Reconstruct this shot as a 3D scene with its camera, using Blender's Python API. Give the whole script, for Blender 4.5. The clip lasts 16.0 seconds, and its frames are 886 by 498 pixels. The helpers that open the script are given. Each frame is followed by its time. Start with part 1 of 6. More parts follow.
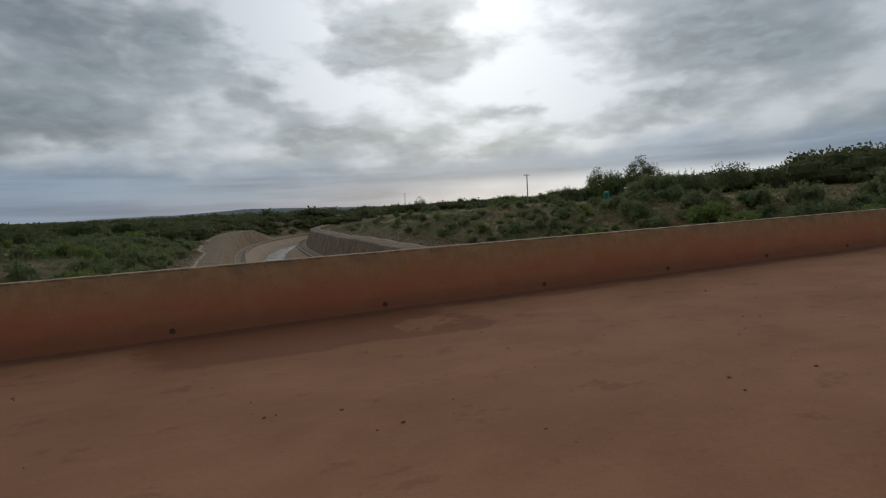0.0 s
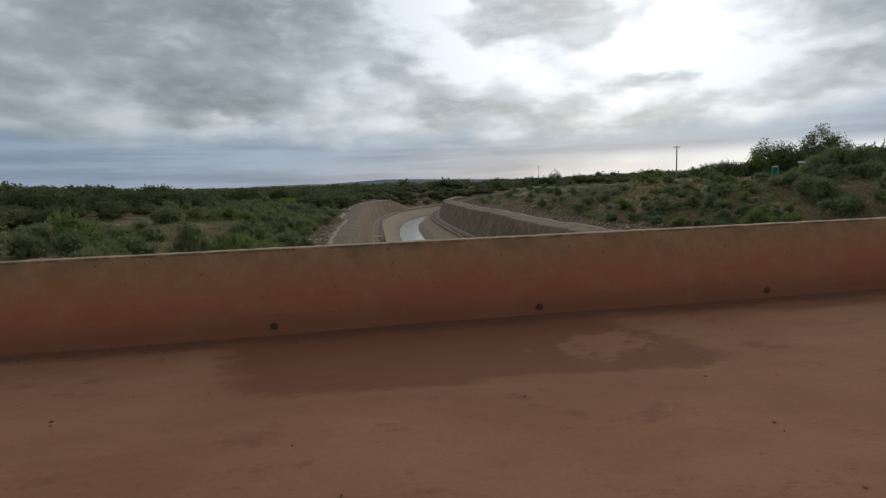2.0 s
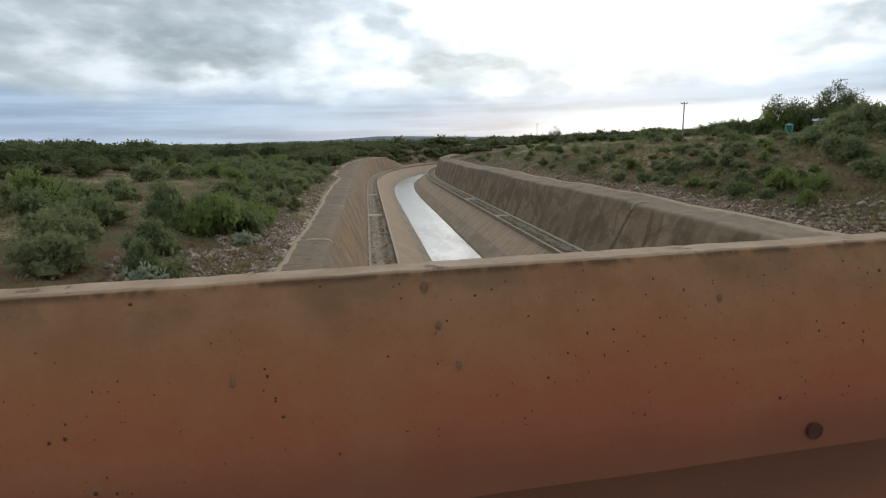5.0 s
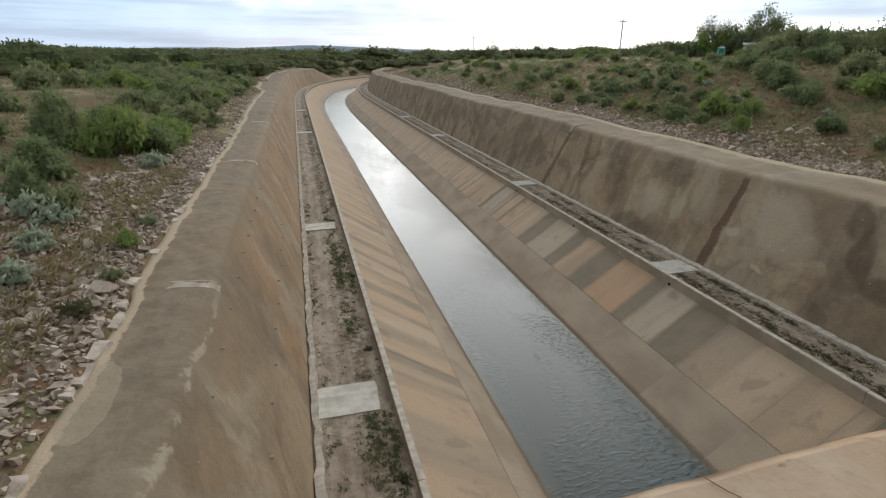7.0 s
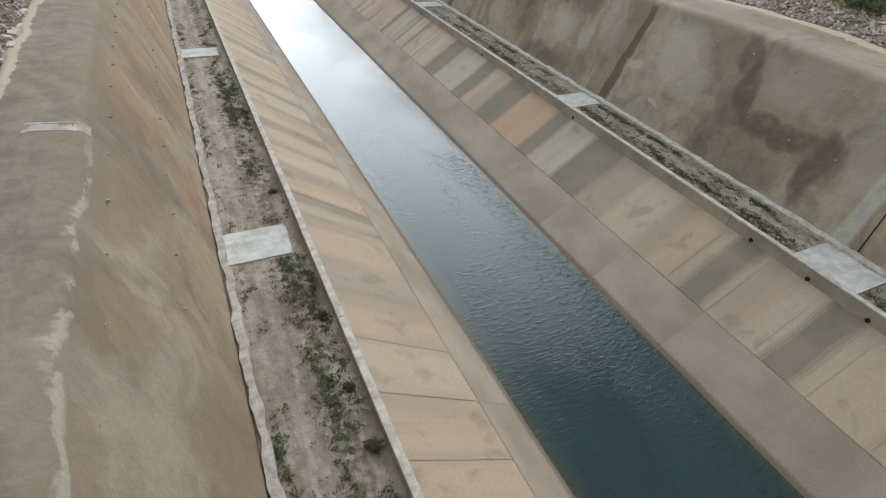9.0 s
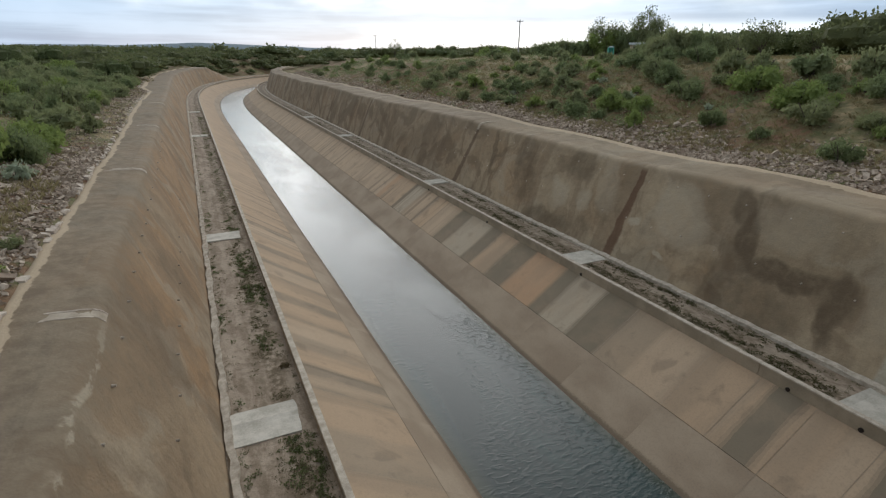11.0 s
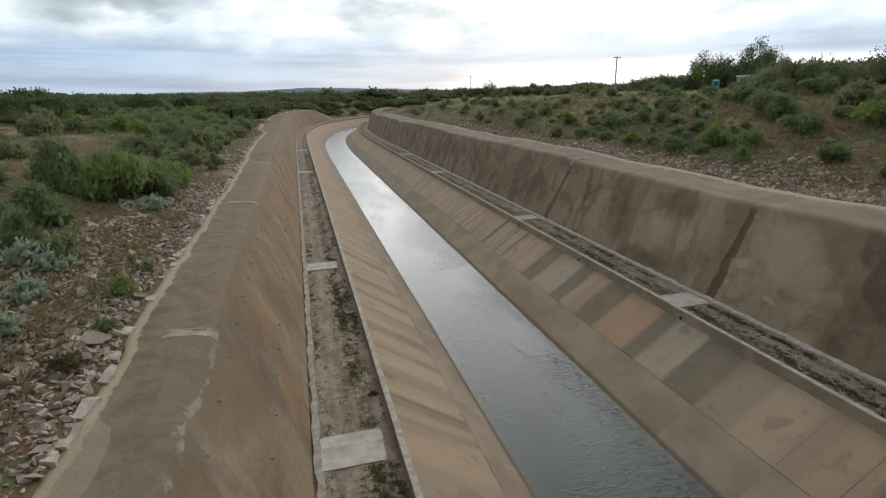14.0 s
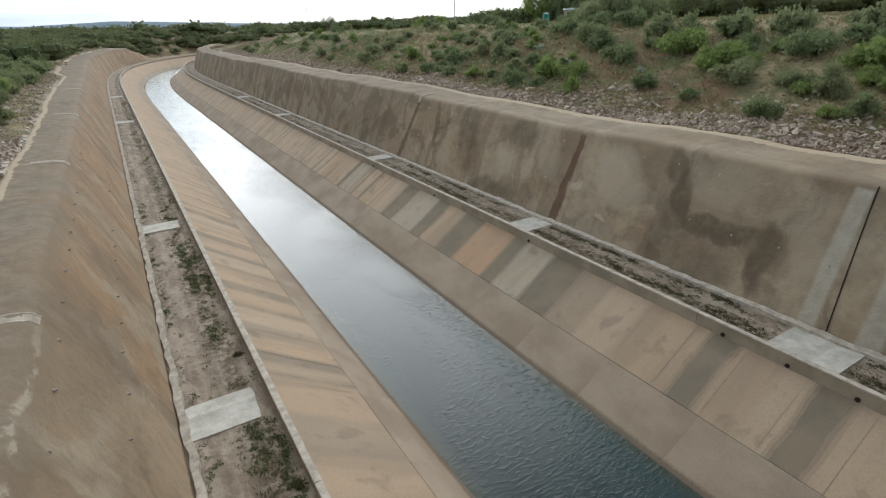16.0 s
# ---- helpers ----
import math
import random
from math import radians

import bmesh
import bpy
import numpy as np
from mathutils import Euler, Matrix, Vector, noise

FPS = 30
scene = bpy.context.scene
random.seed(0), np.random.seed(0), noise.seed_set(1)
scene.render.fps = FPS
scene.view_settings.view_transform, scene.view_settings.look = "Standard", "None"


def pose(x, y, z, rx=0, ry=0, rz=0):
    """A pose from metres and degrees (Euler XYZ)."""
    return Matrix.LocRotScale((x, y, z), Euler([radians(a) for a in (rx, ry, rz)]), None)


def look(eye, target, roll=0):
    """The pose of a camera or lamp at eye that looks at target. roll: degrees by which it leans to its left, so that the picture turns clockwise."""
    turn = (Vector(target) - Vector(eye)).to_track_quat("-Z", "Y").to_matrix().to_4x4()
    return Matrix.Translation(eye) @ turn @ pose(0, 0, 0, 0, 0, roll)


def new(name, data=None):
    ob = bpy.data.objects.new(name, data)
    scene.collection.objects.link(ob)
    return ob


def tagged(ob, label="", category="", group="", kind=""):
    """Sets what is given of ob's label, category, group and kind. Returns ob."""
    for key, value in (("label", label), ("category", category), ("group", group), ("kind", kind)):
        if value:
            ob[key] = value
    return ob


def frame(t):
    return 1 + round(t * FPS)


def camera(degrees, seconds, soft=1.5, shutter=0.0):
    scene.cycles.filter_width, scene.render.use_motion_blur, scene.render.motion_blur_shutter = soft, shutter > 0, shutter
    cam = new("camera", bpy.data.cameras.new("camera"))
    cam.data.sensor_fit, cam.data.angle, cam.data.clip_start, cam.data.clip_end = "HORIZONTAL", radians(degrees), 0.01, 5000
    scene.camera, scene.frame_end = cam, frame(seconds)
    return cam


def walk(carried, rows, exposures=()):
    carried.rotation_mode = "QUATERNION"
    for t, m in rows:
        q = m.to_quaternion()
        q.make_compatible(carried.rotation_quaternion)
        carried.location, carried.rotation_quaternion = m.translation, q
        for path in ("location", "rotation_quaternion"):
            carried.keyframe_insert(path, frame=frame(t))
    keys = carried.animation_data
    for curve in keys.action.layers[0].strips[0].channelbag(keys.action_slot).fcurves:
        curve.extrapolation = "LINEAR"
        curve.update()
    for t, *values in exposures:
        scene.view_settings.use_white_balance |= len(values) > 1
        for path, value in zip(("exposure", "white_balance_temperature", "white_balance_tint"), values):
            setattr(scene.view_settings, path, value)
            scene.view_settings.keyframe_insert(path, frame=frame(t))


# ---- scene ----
cam = camera(80.26, 16.0, soft=1.25)
PATH = [
    (0.0, pose(0.055, -7.364, 1.482, 85.348, 2.961, -23.762)),
    (0.5, pose(0.145, -7.002, 1.482, 85.259, 2.264, -16.986)),
    (1.0, pose(0.228, -6.419, 1.454, 84.863, 1.303, -11.728)),
    (1.5, pose(0.293, -5.934, 1.456, 83.731, 2.533, -9.498)),
    (2.0, pose(0.364, -5.368, 1.449, 83.004, 1.890, -9.486)),
    (2.5, pose(0.333, -4.765, 1.440, 81.600, 1.752, -9.477)),
    (3.0, pose(0.343, -4.187, 1.445, 81.198, 1.686, -9.241)),
    (5.5, pose(0.497, -1.205, 1.304, 76.993, 1.413, -10.801)),
    (6.0, pose(0.572, -0.776, 1.297, 74.953, 1.942, -13.774)),
    (6.5, pose(0.522, -0.356, 1.288, 72.502, 1.108, -14.823)),
    (7.0, pose(0.511, -0.016, 1.313, 69.649, -0.344, -16.953)),
    (7.5, pose(0.488, 0.297, 1.281, 64.518, -1.497, -16.861)),
    (8.0, pose(0.439, 0.512, 1.214, 58.418, -2.140, -16.738)),
    (8.5, pose(0.410, 0.599, 1.256, 51.497, -3.090, -22.139)),
    (8.6, pose(0.369, 0.601, 1.264, 50.567, -3.910, -25.093)),
    (10.8, pose(0.584, 0.713, 1.256, 68.479, -0.718, -29.063)),
    (11.0, pose(0.603, 0.723, 1.256, 69.603, -0.516, -26.910)),
    (11.5, pose(0.557, 0.716, 1.267, 73.597, -0.307, -23.413)),
    (12.0, pose(0.536, 0.691, 1.273, 76.791, -0.149, -20.332)),
    (12.5, pose(0.565, 0.684, 1.267, 78.602, 0.172, -18.671)),
    (13.0, pose(0.512, 0.687, 1.275, 78.392, 0.267, -17.184)),
    (13.5, pose(0.521, 0.649, 1.273, 76.202, 0.271, -17.070)),
    (14.0, pose(0.555, 0.633, 1.266, 73.484, 0.885, -17.180)),
    (14.5, pose(0.573, 0.629, 1.265, 70.676, 1.427, -18.976)),
    (15.0, pose(0.620, 0.609, 1.262, 67.704, 1.396, -23.863)),
    (15.5, pose(0.659, 0.631, 1.265, 66.961, 1.121, -28.569)),
    (16.0, pose(0.623, 0.601, 1.275, 66.801, 1.117, -33.325)),
]
EXPO = [   # seconds, stops, kelvin, tint
    (0.0, -0.28, 6500, 10), (1.5, -0.10, 6500, 10), (3.0, 0.22, 6500, 10), (5.5, 0.75, 6500, 10), (7.0, 1.10, 6500, 10), (8.5, 1.66, 5850, 8),
    (11.0, 0.90, 6400, 10), (12.5, -0.32, 6500, 10), (13.0, 0.08, 6500, 10), (13.5, 0.30, 6500, 10), (14.0, 0.78, 6450, 10), (14.5, 1.16, 6350, 10), (16.0, 1.40, 6200, 9),
]
walk(cam, PATH, EXPO)

# ---------------------------------------------------------------- light
SUN_AZ, SUN_EL = radians(27), radians(26)          # from +y towards +x
SKY_VEIL, SKY_HEAVY = (0.39, 0.25, 0.52), (0.17, 0.10, 0.22)   # base, towards the sun, close to the sun
SUN_DIR = Vector((math.sin(SUN_AZ) * math.cos(SUN_EL), math.cos(SUN_AZ) * math.cos(SUN_EL), math.sin(SUN_EL)))


class Nodes:
    """Short hand for building a node tree."""

    def __init__(self, tree):
        self.tree = tree
        tree.nodes.clear()

    def add(self, kind, inputs=None, **props):
        n = self.tree.nodes.new(kind)
        for k, v in props.items():
            setattr(n, k, v)
        for k, v in (inputs or {}).items():
            self.put(n.inputs[k], v)
        return n

    def put(self, socket, v):
        if isinstance(v, bpy.types.NodeSocket):
            self.tree.links.new(v, socket)
        elif isinstance(v, bpy.types.Node):
            self.tree.links.new(v.outputs[0], socket)
        else:
            if isinstance(v, (tuple, list)) and len(v) == 3 and socket.type == 'RGBA':
                v = (*v, 1.0)
            socket.default_value = v

    def math(self, op, a, b=0.0, c=0.0, clamp=False):
        n = self.add('ShaderNodeMath', {0: a, 1: b, 2: c}, operation=op)
        n.use_clamp = clamp
        return n.outputs[0]

    def vmath(self, op, a, b=(0, 0, 0)):
        n = self.add('ShaderNodeVectorMath', {0: a, 1: b}, operation=op)
        return n.outputs['Value'] if op in ('DOT_PRODUCT', 'LENGTH') else n.outputs[0]

    def noise(self, vec, scale, detail=4.0, rough=0.55, dist=0.0):
        return self.add('ShaderNodeTexNoise', {'Vector': vec, 'Scale': scale, 'Detail': detail, 'Roughness': rough, 'Distortion': dist}).outputs[0]

    def step(self, v, lo, hi, a=0.0, b=1.0):
        return self.add('ShaderNodeMapRange', {0: v, 1: lo, 2: hi, 3: a, 4: b}, interpolation_type='SMOOTHSTEP').outputs[0]

    def mix(self, fac, a, b, blend='MIX'):
        n = self.add('ShaderNodeMix', data_type='RGBA', blend_type=blend)
        self.put(n.inputs[0], fac)
        self.put(n.inputs[6], a)
        self.put(n.inputs[7], b)
        return n.outputs[2]

    def scaled(self, vec, s):
        return self.vmath('MULTIPLY', vec, s)


CLOUDS = (   # heavy clouds: azimuth from +y, elevation, half widths in degrees, weight
    (-3, 15.5, 9, 3.0, 1.0), (3.5, 11.8, 5, 1.6, 0.9), (-13, 9.3, 8, 2.2, 1.0), (-16, 17, 8, 3.5, 0.8), (20, 17.0, 7.5, 2.9, 1.35),
    (50, 15.3, 12, 3.2, 0.7), (60, 12, 9, 2.2, 0.5), (46.5, 9.2, 3.0, 0.75, 0.9), (15, 7.2, 9, 0.9, 1.0), (32, 9.6, 4, 0.8, 0.9),
    (35, 6.6, 10, 0.8, 0.6), (48, 7.2, 7, 0.9, 0.4), (24, 5.4, 8, 0.7, 0.7), (7, 25, 9, 2.5, 0.3), (38, 25, 9, 3, 0.4), (-30, 12, 9, 4, 0.8), (75, 20, 10, 4, 0.8),
)
GAPS = ((24, 11.5, 7, 2.2, 0.55), (31, 17, 4, 4.5, 0.7), (8, 18.5, 4, 2.0, 0.8), (37, 11.5, 5, 1.8, 0.7), (-9, 6.2, 10, 0.9, 0.5), (3, 29, 14, 5, 0.8), (13, 13.0, 5.0, 3.0, 1.0), (9, 17.5, 6, 3, 0.8), (5, 22, 7, 3, 0.6), (33, 12.5, 7, 3.0, 0.5))


def make_world():
    w = bpy.data.worlds.new("overcast_sky")
    scene.world = w
    w.use_nodes = True
    k = Nodes(w.node_tree)
    d = k.add('ShaderNodeTexCoord').outputs['Generated']
    sep = k.add('ShaderNodeSeparateXYZ', {0: d})
    z = k.math('MAXIMUM', sep.outputs[2], 0.0)
    big = k.noise(k.vmath('ADD', k.scaled(d, (1.0, 1.0, 1.9)), (3.1, 7.3, 1.0)), 3.6, 4.0, 0.50, 0.0)
    mid = k.noise(k.vmath('ADD', k.scaled(d, (1.0, 1.0, 2.3)), (11.0, 2.0, 4.0)), 8.0, 5.0, 0.52, 0.15)
    thick = k.math('ADD', k.math('MULTIPLY', big, 0.52), k.math('MULTIPLY', mid, 0.60))
    # the clouds that stand out, their edges broken up by the same turbulence
    warp = k.add('ShaderNodeTexNoise', {'Vector': k.scaled(d, (1.0, 1.0, 2.2)), 'Scale': 8.0, 'Detail': 5.0, 'Roughness': 0.5}).outputs[1]
    wsep = k.add('ShaderNodeSeparateXYZ', {0: warp})
    az = k.math('MULTIPLY', k.math('ARCTAN2', sep.outputs[0], sep.outputs[1]), 180 / math.pi)
    el = k.math('MULTIPLY', k.math('ARCSINE', sep.outputs[2]), 180 / math.pi)
    az = k.math('ADD', az, k.math('MULTIPLY', k.math('SUBTRACT', wsep.outputs[0], 0.5), 16.0))
    el = k.math('ADD', el, k.math('MULTIPLY', k.math('SUBTRACT', wsep.outputs[1], 0.5), 7.0))
    for sign, rows in ((0.17, CLOUDS), (-0.20, GAPS)):
        for a, e, wa, we, wt in rows:
            p = k.math('POWER', k.math('DIVIDE', k.math('SUBTRACT', az, a), wa), 2.0)
            q = k.math('POWER', k.math('DIVIDE', k.math('SUBTRACT', el, e), we), 2.0)
            g = k.math('EXPONENT', k.math('MULTIPLY', k.math('ADD', p, q), -1.0))
            thick = k.math('ADD', thick, k.math('MULTIPLY', g, sign * wt))
    ang = k.vmath('DOT_PRODUCT', k.vmath('NORMALIZE', d), tuple(SUN_DIR))
    ang = k.math('MAXIMUM', ang, 0.0)
    glow = k.math('POWER', ang, 15.0)
    wide = k.math('POWER', ang, 2.0)
    billow = k.noise(k.vmath('ADD', k.scaled(d, (1.0, 1.0, 2.6)), (5.0, 9.0, 2.0)), 21.0, 5.0, 0.55, 0.3)
    thick = k.math('MULTIPLY_ADD', k.math('SUBTRACT', billow, 0.5), 0.16, thick)
    dens = k.step(thick, 0.44, 0.71)                    # 0 thin veil, 1 heavy cloud
    veil = k.math('ADD', SKY_VEIL[0], k.math('ADD', k.math('MULTIPLY', wide, SKY_VEIL[1]), k.math('MULTIPLY', glow, SKY_VEIL[2])))
    heavy = k.math('ADD', SKY_HEAVY[0], k.math('ADD', k.math('MULTIPLY', wide, SKY_HEAVY[1]), k.math('MULTIPLY', glow, SKY_HEAVY[2])))
    heavy = k.math('MULTIPLY', heavy, k.step(k.math('MULTIPLY_ADD', billow, 0.5, k.math('MULTIPLY', mid, 0.5)), 0.35, 0.65, 0.80, 1.35))
    cv = k.vmath('SCALE', (0.925, 1.0, 1.075)); k.put(cv.node.inputs['Scale'], veil)
    ch = k.vmath('SCALE', (0.86, 1.0, 1.09)); k.put(ch.node.inputs['Scale'], heavy)
    cloud = k.mix(dens, cv, ch)
    # blue-grey rain haze low over the land
    low = k.step(k.math('ADD', sep.outputs[2], k.math('MULTIPLY', k.math('SUBTRACT', wsep.outputs[2], 0.5), 0.09)), 0.060, 0.125, 1.0, 0.0)
    band = k.noise(k.scaled(d, (2.0, 2.0, 30.0)), 1.6, 5.0, 0.55)
    clear = k.math('MULTIPLY', k.step(az, 14.0, 40.0), k.step(sep.outputs[2], 0.060, 0.030))
    lowc = k.mix(clear, k.mix(k.step(band, 0.35, 0.65), (0.115, 0.18, 0.29), (0.20, 0.285, 0.41)), (0.66, 0.72, 0.78))
    cloud = k.mix(k.math('MULTIPLY', low, 0.88), cloud, lowc)
    # sky overhead, out of view, dimmed so the land stays darker than the bright side
    lift = k.math('MULTIPLY_ADD', z, -0.30, 1.05)
    cloud = k.vmath('SCALE', cloud); k.put(cloud.node.inputs['Scale'], lift)
    sky = k.add('ShaderNodeTexSky', sky_type='NISHITA', sun_disc=False, sun_elevation=SUN_EL, sun_rotation=SUN_AZ)
    bg1 = k.add('ShaderNodeBackground', {'Color': sky.outputs[0], 'Strength': 0.012})
    bg2 = k.add('ShaderNodeBackground', {'Color': cloud, 'Strength': 1.0})
    out = k.add('ShaderNodeOutputWorld')
    both = k.add('ShaderNodeAddShader')
    k.put(both.inputs[0], bg1)
    k.put(both.inputs[1], bg2)
    k.put(out.inputs[0], both)


make_world()
sun_data = bpy.data.lights.new("sun", 'SUN')
sun_data.energy, sun_data.angle, sun_data.color = 0.62, radians(50), (1.0, 0.95, 0.88)
sun = new("sun", sun_data)
sun.matrix_world = look(SUN_DIR * 60, (0, 0, 0))


# ---------------------------------------------------------------- materials
def material(name):
    m = bpy.data.materials.new(name)
    m.use_nodes = True
    k = Nodes(m.node_tree)
    out = k.add('ShaderNodeOutputMaterial')
    bsdf = k.add('ShaderNodeBsdfPrincipled')
    k.put(out.inputs[0], bsdf)
    bsdf.inputs['Specular IOR Level'].default_value = 0.25
    return m, k, bsdf


def position(k):
    return k.add('ShaderNodeNewGeometry').outputs['Position']


def finish(k, bsdf, colour, rough, height=None, strength=0.4, distance=0.02):
    k.put(bsdf.inputs['Base Color'], colour)
    k.put(bsdf.inputs['Roughness'], rough)
    if height is not None:
        b = k.add('ShaderNodeBump', {'Height': height, 'Strength': strength, 'Distance': distance})
        k.put(bsdf.inputs['Normal'], b)


def mat_simple(name, c1, c2, scale=6.0, rough=0.8, bump=0.3, metal=0.0, vary=0.0, dist=0.01):
    m, k, b = material(name)
    p = position(k)
    n = k.noise(p, scale, 5.0, 0.6)
    fine = k.noise(p, scale * 9, 3.0, 0.6)
    col = k.mix(k.step(k.math('ADD', k.math('MULTIPLY', n, 0.7), k.math('MULTIPLY', fine, 0.3)), 0.35, 0.65), c1, c2)
    if vary:
        r = k.add('ShaderNodeObjectInfo').outputs['Random']
        col = k.mix(1.0, col, k.add('ShaderNodeCombineColor', {0: k.math('MULTIPLY_ADD', r, vary, 1 - vary / 2), 1: k.math('MULTIPLY_ADD', r, vary, 1 - vary / 2), 2: k.math('MULTIPLY_ADD', r, vary, 1 - vary / 2)}).outputs[0], 'MULTIPLY')
    finish(k, b, col, rough, fine, bump, dist)
    b.inputs['Metallic'].default_value = metal
    return m


STAIN_DARK, STAIN_PALE = (0.130, 0.098, 0.068), (0.440, 0.382, 0.305)
STAINS = (   # along the right wall, height, half sizes, lean, colour, strength
    (19.3, 5.7, 0.75, 1.0, 0.5, STAIN_DARK, 0.5), (18.3, 4.2, 0.65, 1.3, 0.2, STAIN_DARK, 0.62), (15.8, 2.9, 2.5, 0.60, 0.0, STAIN_DARK, 0.62), (13.0, 2.2, 0.65, 1.7, 0.15, STAIN_DARK, 0.62),
    (17.4, 1.3, 2.9, 1.5, 0.2, STAIN_DARK, 0.33), (40.3, 3.9, 1.9, 2.6, 0.35, STAIN_DARK, 0.42), (33.3, 5.3, 1.7, 1.1, 0.2, STAIN_DARK, 0.42), (35.6, 0.8, 2.6, 0.8, 0.0, STAIN_DARK, 0.45),
    (46.2, 4.2, 0.45, 2.3, 0.2, STAIN_DARK, 0.5), (31.6, 1.0, 1.5, 1.0, 0.2, STAIN_DARK, 0.30), (22.9, 4.2, 1.9, 1.8, 0.3, STAIN_PALE, 0.42), (34.8, 2.9, 1.1, 1.0, 0.2, STAIN_PALE, 0.45), (31.6, 3.1, 0.8, 0.7, 0.2, STAIN_PALE, 0.40),
    (29.8, 4.7, 1.0, 1.9, 0.2, STAIN_PALE, 0.30), (16.3, 5.2, 1.9, 1.1, 0.0, STAIN_PALE, 0.22), (26.3, 3.0, 0.50, 0.33, 0.0, STAIN_PALE, 0.7), (23.6, 1.2, 0.55, 0.16, 0.4, STAIN_PALE, 0.7), (11.4, 3.8, 0.9, 2.4, 0.1, STAIN_PALE, 0.22),
)


def mat_shotcrete(right):
    """Sprayed concrete, weathered: grey-brown with runs of dark water stain, tan clay and pale patches."""
    m, k, b = material("sprayed_concrete_right" if right else "sprayed_concrete_left")
    uv = k.add('ShaderNodeUVMap', uv_map="UVMap").outputs[0]
    p = position(k)
    warp = k.add('ShaderNodeTexNoise', {'Vector': p, 'Scale': 0.45, 'Detail': 4.0}).outputs[1]
    uvw = k.vmath('ADD', uv, k.scaled(k.vmath('SUBTRACT', warp, (0.5, 0.5, 0.5)), (2.2, 2.0, 0.0)))
    sep = k.add('ShaderNodeSeparateXYZ', {0: uv})
    up = sep.outputs[1]
    seep = k.noise(k.scaled(uvw, (0.30, 0.05, 0.0)), 1.0, 5.0, 0.6)
    thin = k.noise(k.scaled(uvw, (1.8, 0.16, 0.0)), 1.0, 5.0, 0.6)
    blot = k.noise(k.scaled(uvw, (0.14, 0.20, 0.0)) if right else k.scaled(uvw, (0.10, 0.17, 0.0)), 1.0, 6.0, 0.55, 1.2)
    cloudy = k.noise(k.vmath('ADD', k.scaled(uvw, (0.19, 0.24, 0.0)), (17, 3, 0)), 1.0, 7.0, 0.5, 1.6)
    pale = k.noise(k.vmath('ADD', k.scaled(uvw, (0.8, 1.0, 0.0)), (40, 9, 0)), 0.24, 5.0, 0.5, 1.2)
    clay = k.noise(k.vmath('ADD', uvw, (90, 31, 0)), 0.16, 4.0, 0.6, 0.4)
    fine = k.noise(p, 14.0, 5.0, 0.65)
    mott = k.noise(p, 1.7, 6.0, 0.65)
    if right:
        tones = ((0.300, 0.236, 0.166), (0.415, 0.334, 0.242))
    else:
        tones = ((0.250, 0.182, 0.122), (0.330, 0.248, 0.170))
    col = k.mix(k.step(blot, 0.38, 0.60), *tones)
    col = k.mix(k.math('MULTIPLY', k.step(clay, 0.46, 0.66) if right else k.math('MULTIPLY', k.step(clay, 0.38, 0.58), k.step(k.math('ADD', k.math('MULTIPLY_ADD', up, 0.45, sep.outputs[0]), k.math('MULTIPLY', k.math('SUBTRACT', clay, 0.5), 4.0)), 18.8, 20.8, 0.08, 1.0)), 0.45 if right else 0.85), col, (0.330, 0.210, 0.120))
    col = k.mix(k.math('MULTIPLY', k.step(pale, 0.54, 0.62), 0.42), col, (0.370, 0.325, 0.260))
    col = k.mix(k.math('MULTIPLY', k.step(mott, 0.40, 0.72), 0.35), col, (0.160, 0.130, 0.098))
    col = k.mix(k.math('MULTIPLY', k.step(seep, 0.50, 0.60), k.step(sep.outputs[0], 30.0, 55.0, 0.38, 0.52) if right else 0.34), col, (0.125, 0.084, 0.054))
    col = k.mix(k.math('MULTIPLY', k.step(cloudy, 0.51, 0.60), k.step(sep.outputs[0], 30.0, 55.0, 0.34, 0.55) if right else 0.3), col, (0.125, 0.088, 0.058))
    col = k.mix(k.math('MULTIPLY', k.step(thin, 0.52, 0.74), 0.25 if right else 0.07), col, (0.125, 0.092, 0.064))
    top = k.step(k.math('ADD', up, k.math('MULTIPLY', k.math('SUBTRACT', mott, 0.5), 2.0)), 5.2, 7.0)
    col = k.mix(k.math('MULTIPLY', top, 0.45 if right else 0.75), col, k.mix(k.step(mott, 0.35, 0.65), (0.135, 0.110, 0.083), (0.225, 0.184, 0.138)))
    back = k.step(k.math('ADD', up, k.math('MULTIPLY', k.math('SUBTRACT', mott, 0.5), 0.9)), 8.98, 9.12)
    col = k.mix(k.math('MULTIPLY', back, 0.75 if right else 0.85), col, (0.455, 0.365, 0.270))
    if not right:
        worn = k.math('ABSOLUTE', k.math('SUBTRACT', up, k.math('ADD', 6.35, k.math('MULTIPLY', k.math('SUBTRACT', pale, 0.5), 1.2))))
        worn = k.math('MULTIPLY', k.step(worn, 0.05, 0.17, 1.0, 0.0), k.step(k.noise(k.scaled(uv, (1.1, 2.0, 0)), 1.0, 4.0, 0.6), 0.46, 0.56))
        worn = k.math('MULTIPLY', worn, k.step(sep.outputs[0], 18.0, 14.0))
        col = k.mix(k.math('MULTIPLY', worn, 0.7), col, (0.40, 0.355, 0.285))
        mend = k.vmath('LENGTH', k.scaled(k.vmath('SUBTRACT', uvw, (10.9, 8.9, 0.0)), (0.65, 1.0, 0.0)))
        col = k.mix(k.math('MULTIPLY', k.step(mend, 0.95, 1.02, 1.0, 0.0), 0.6), col, (0.335, 0.275, 0.205))
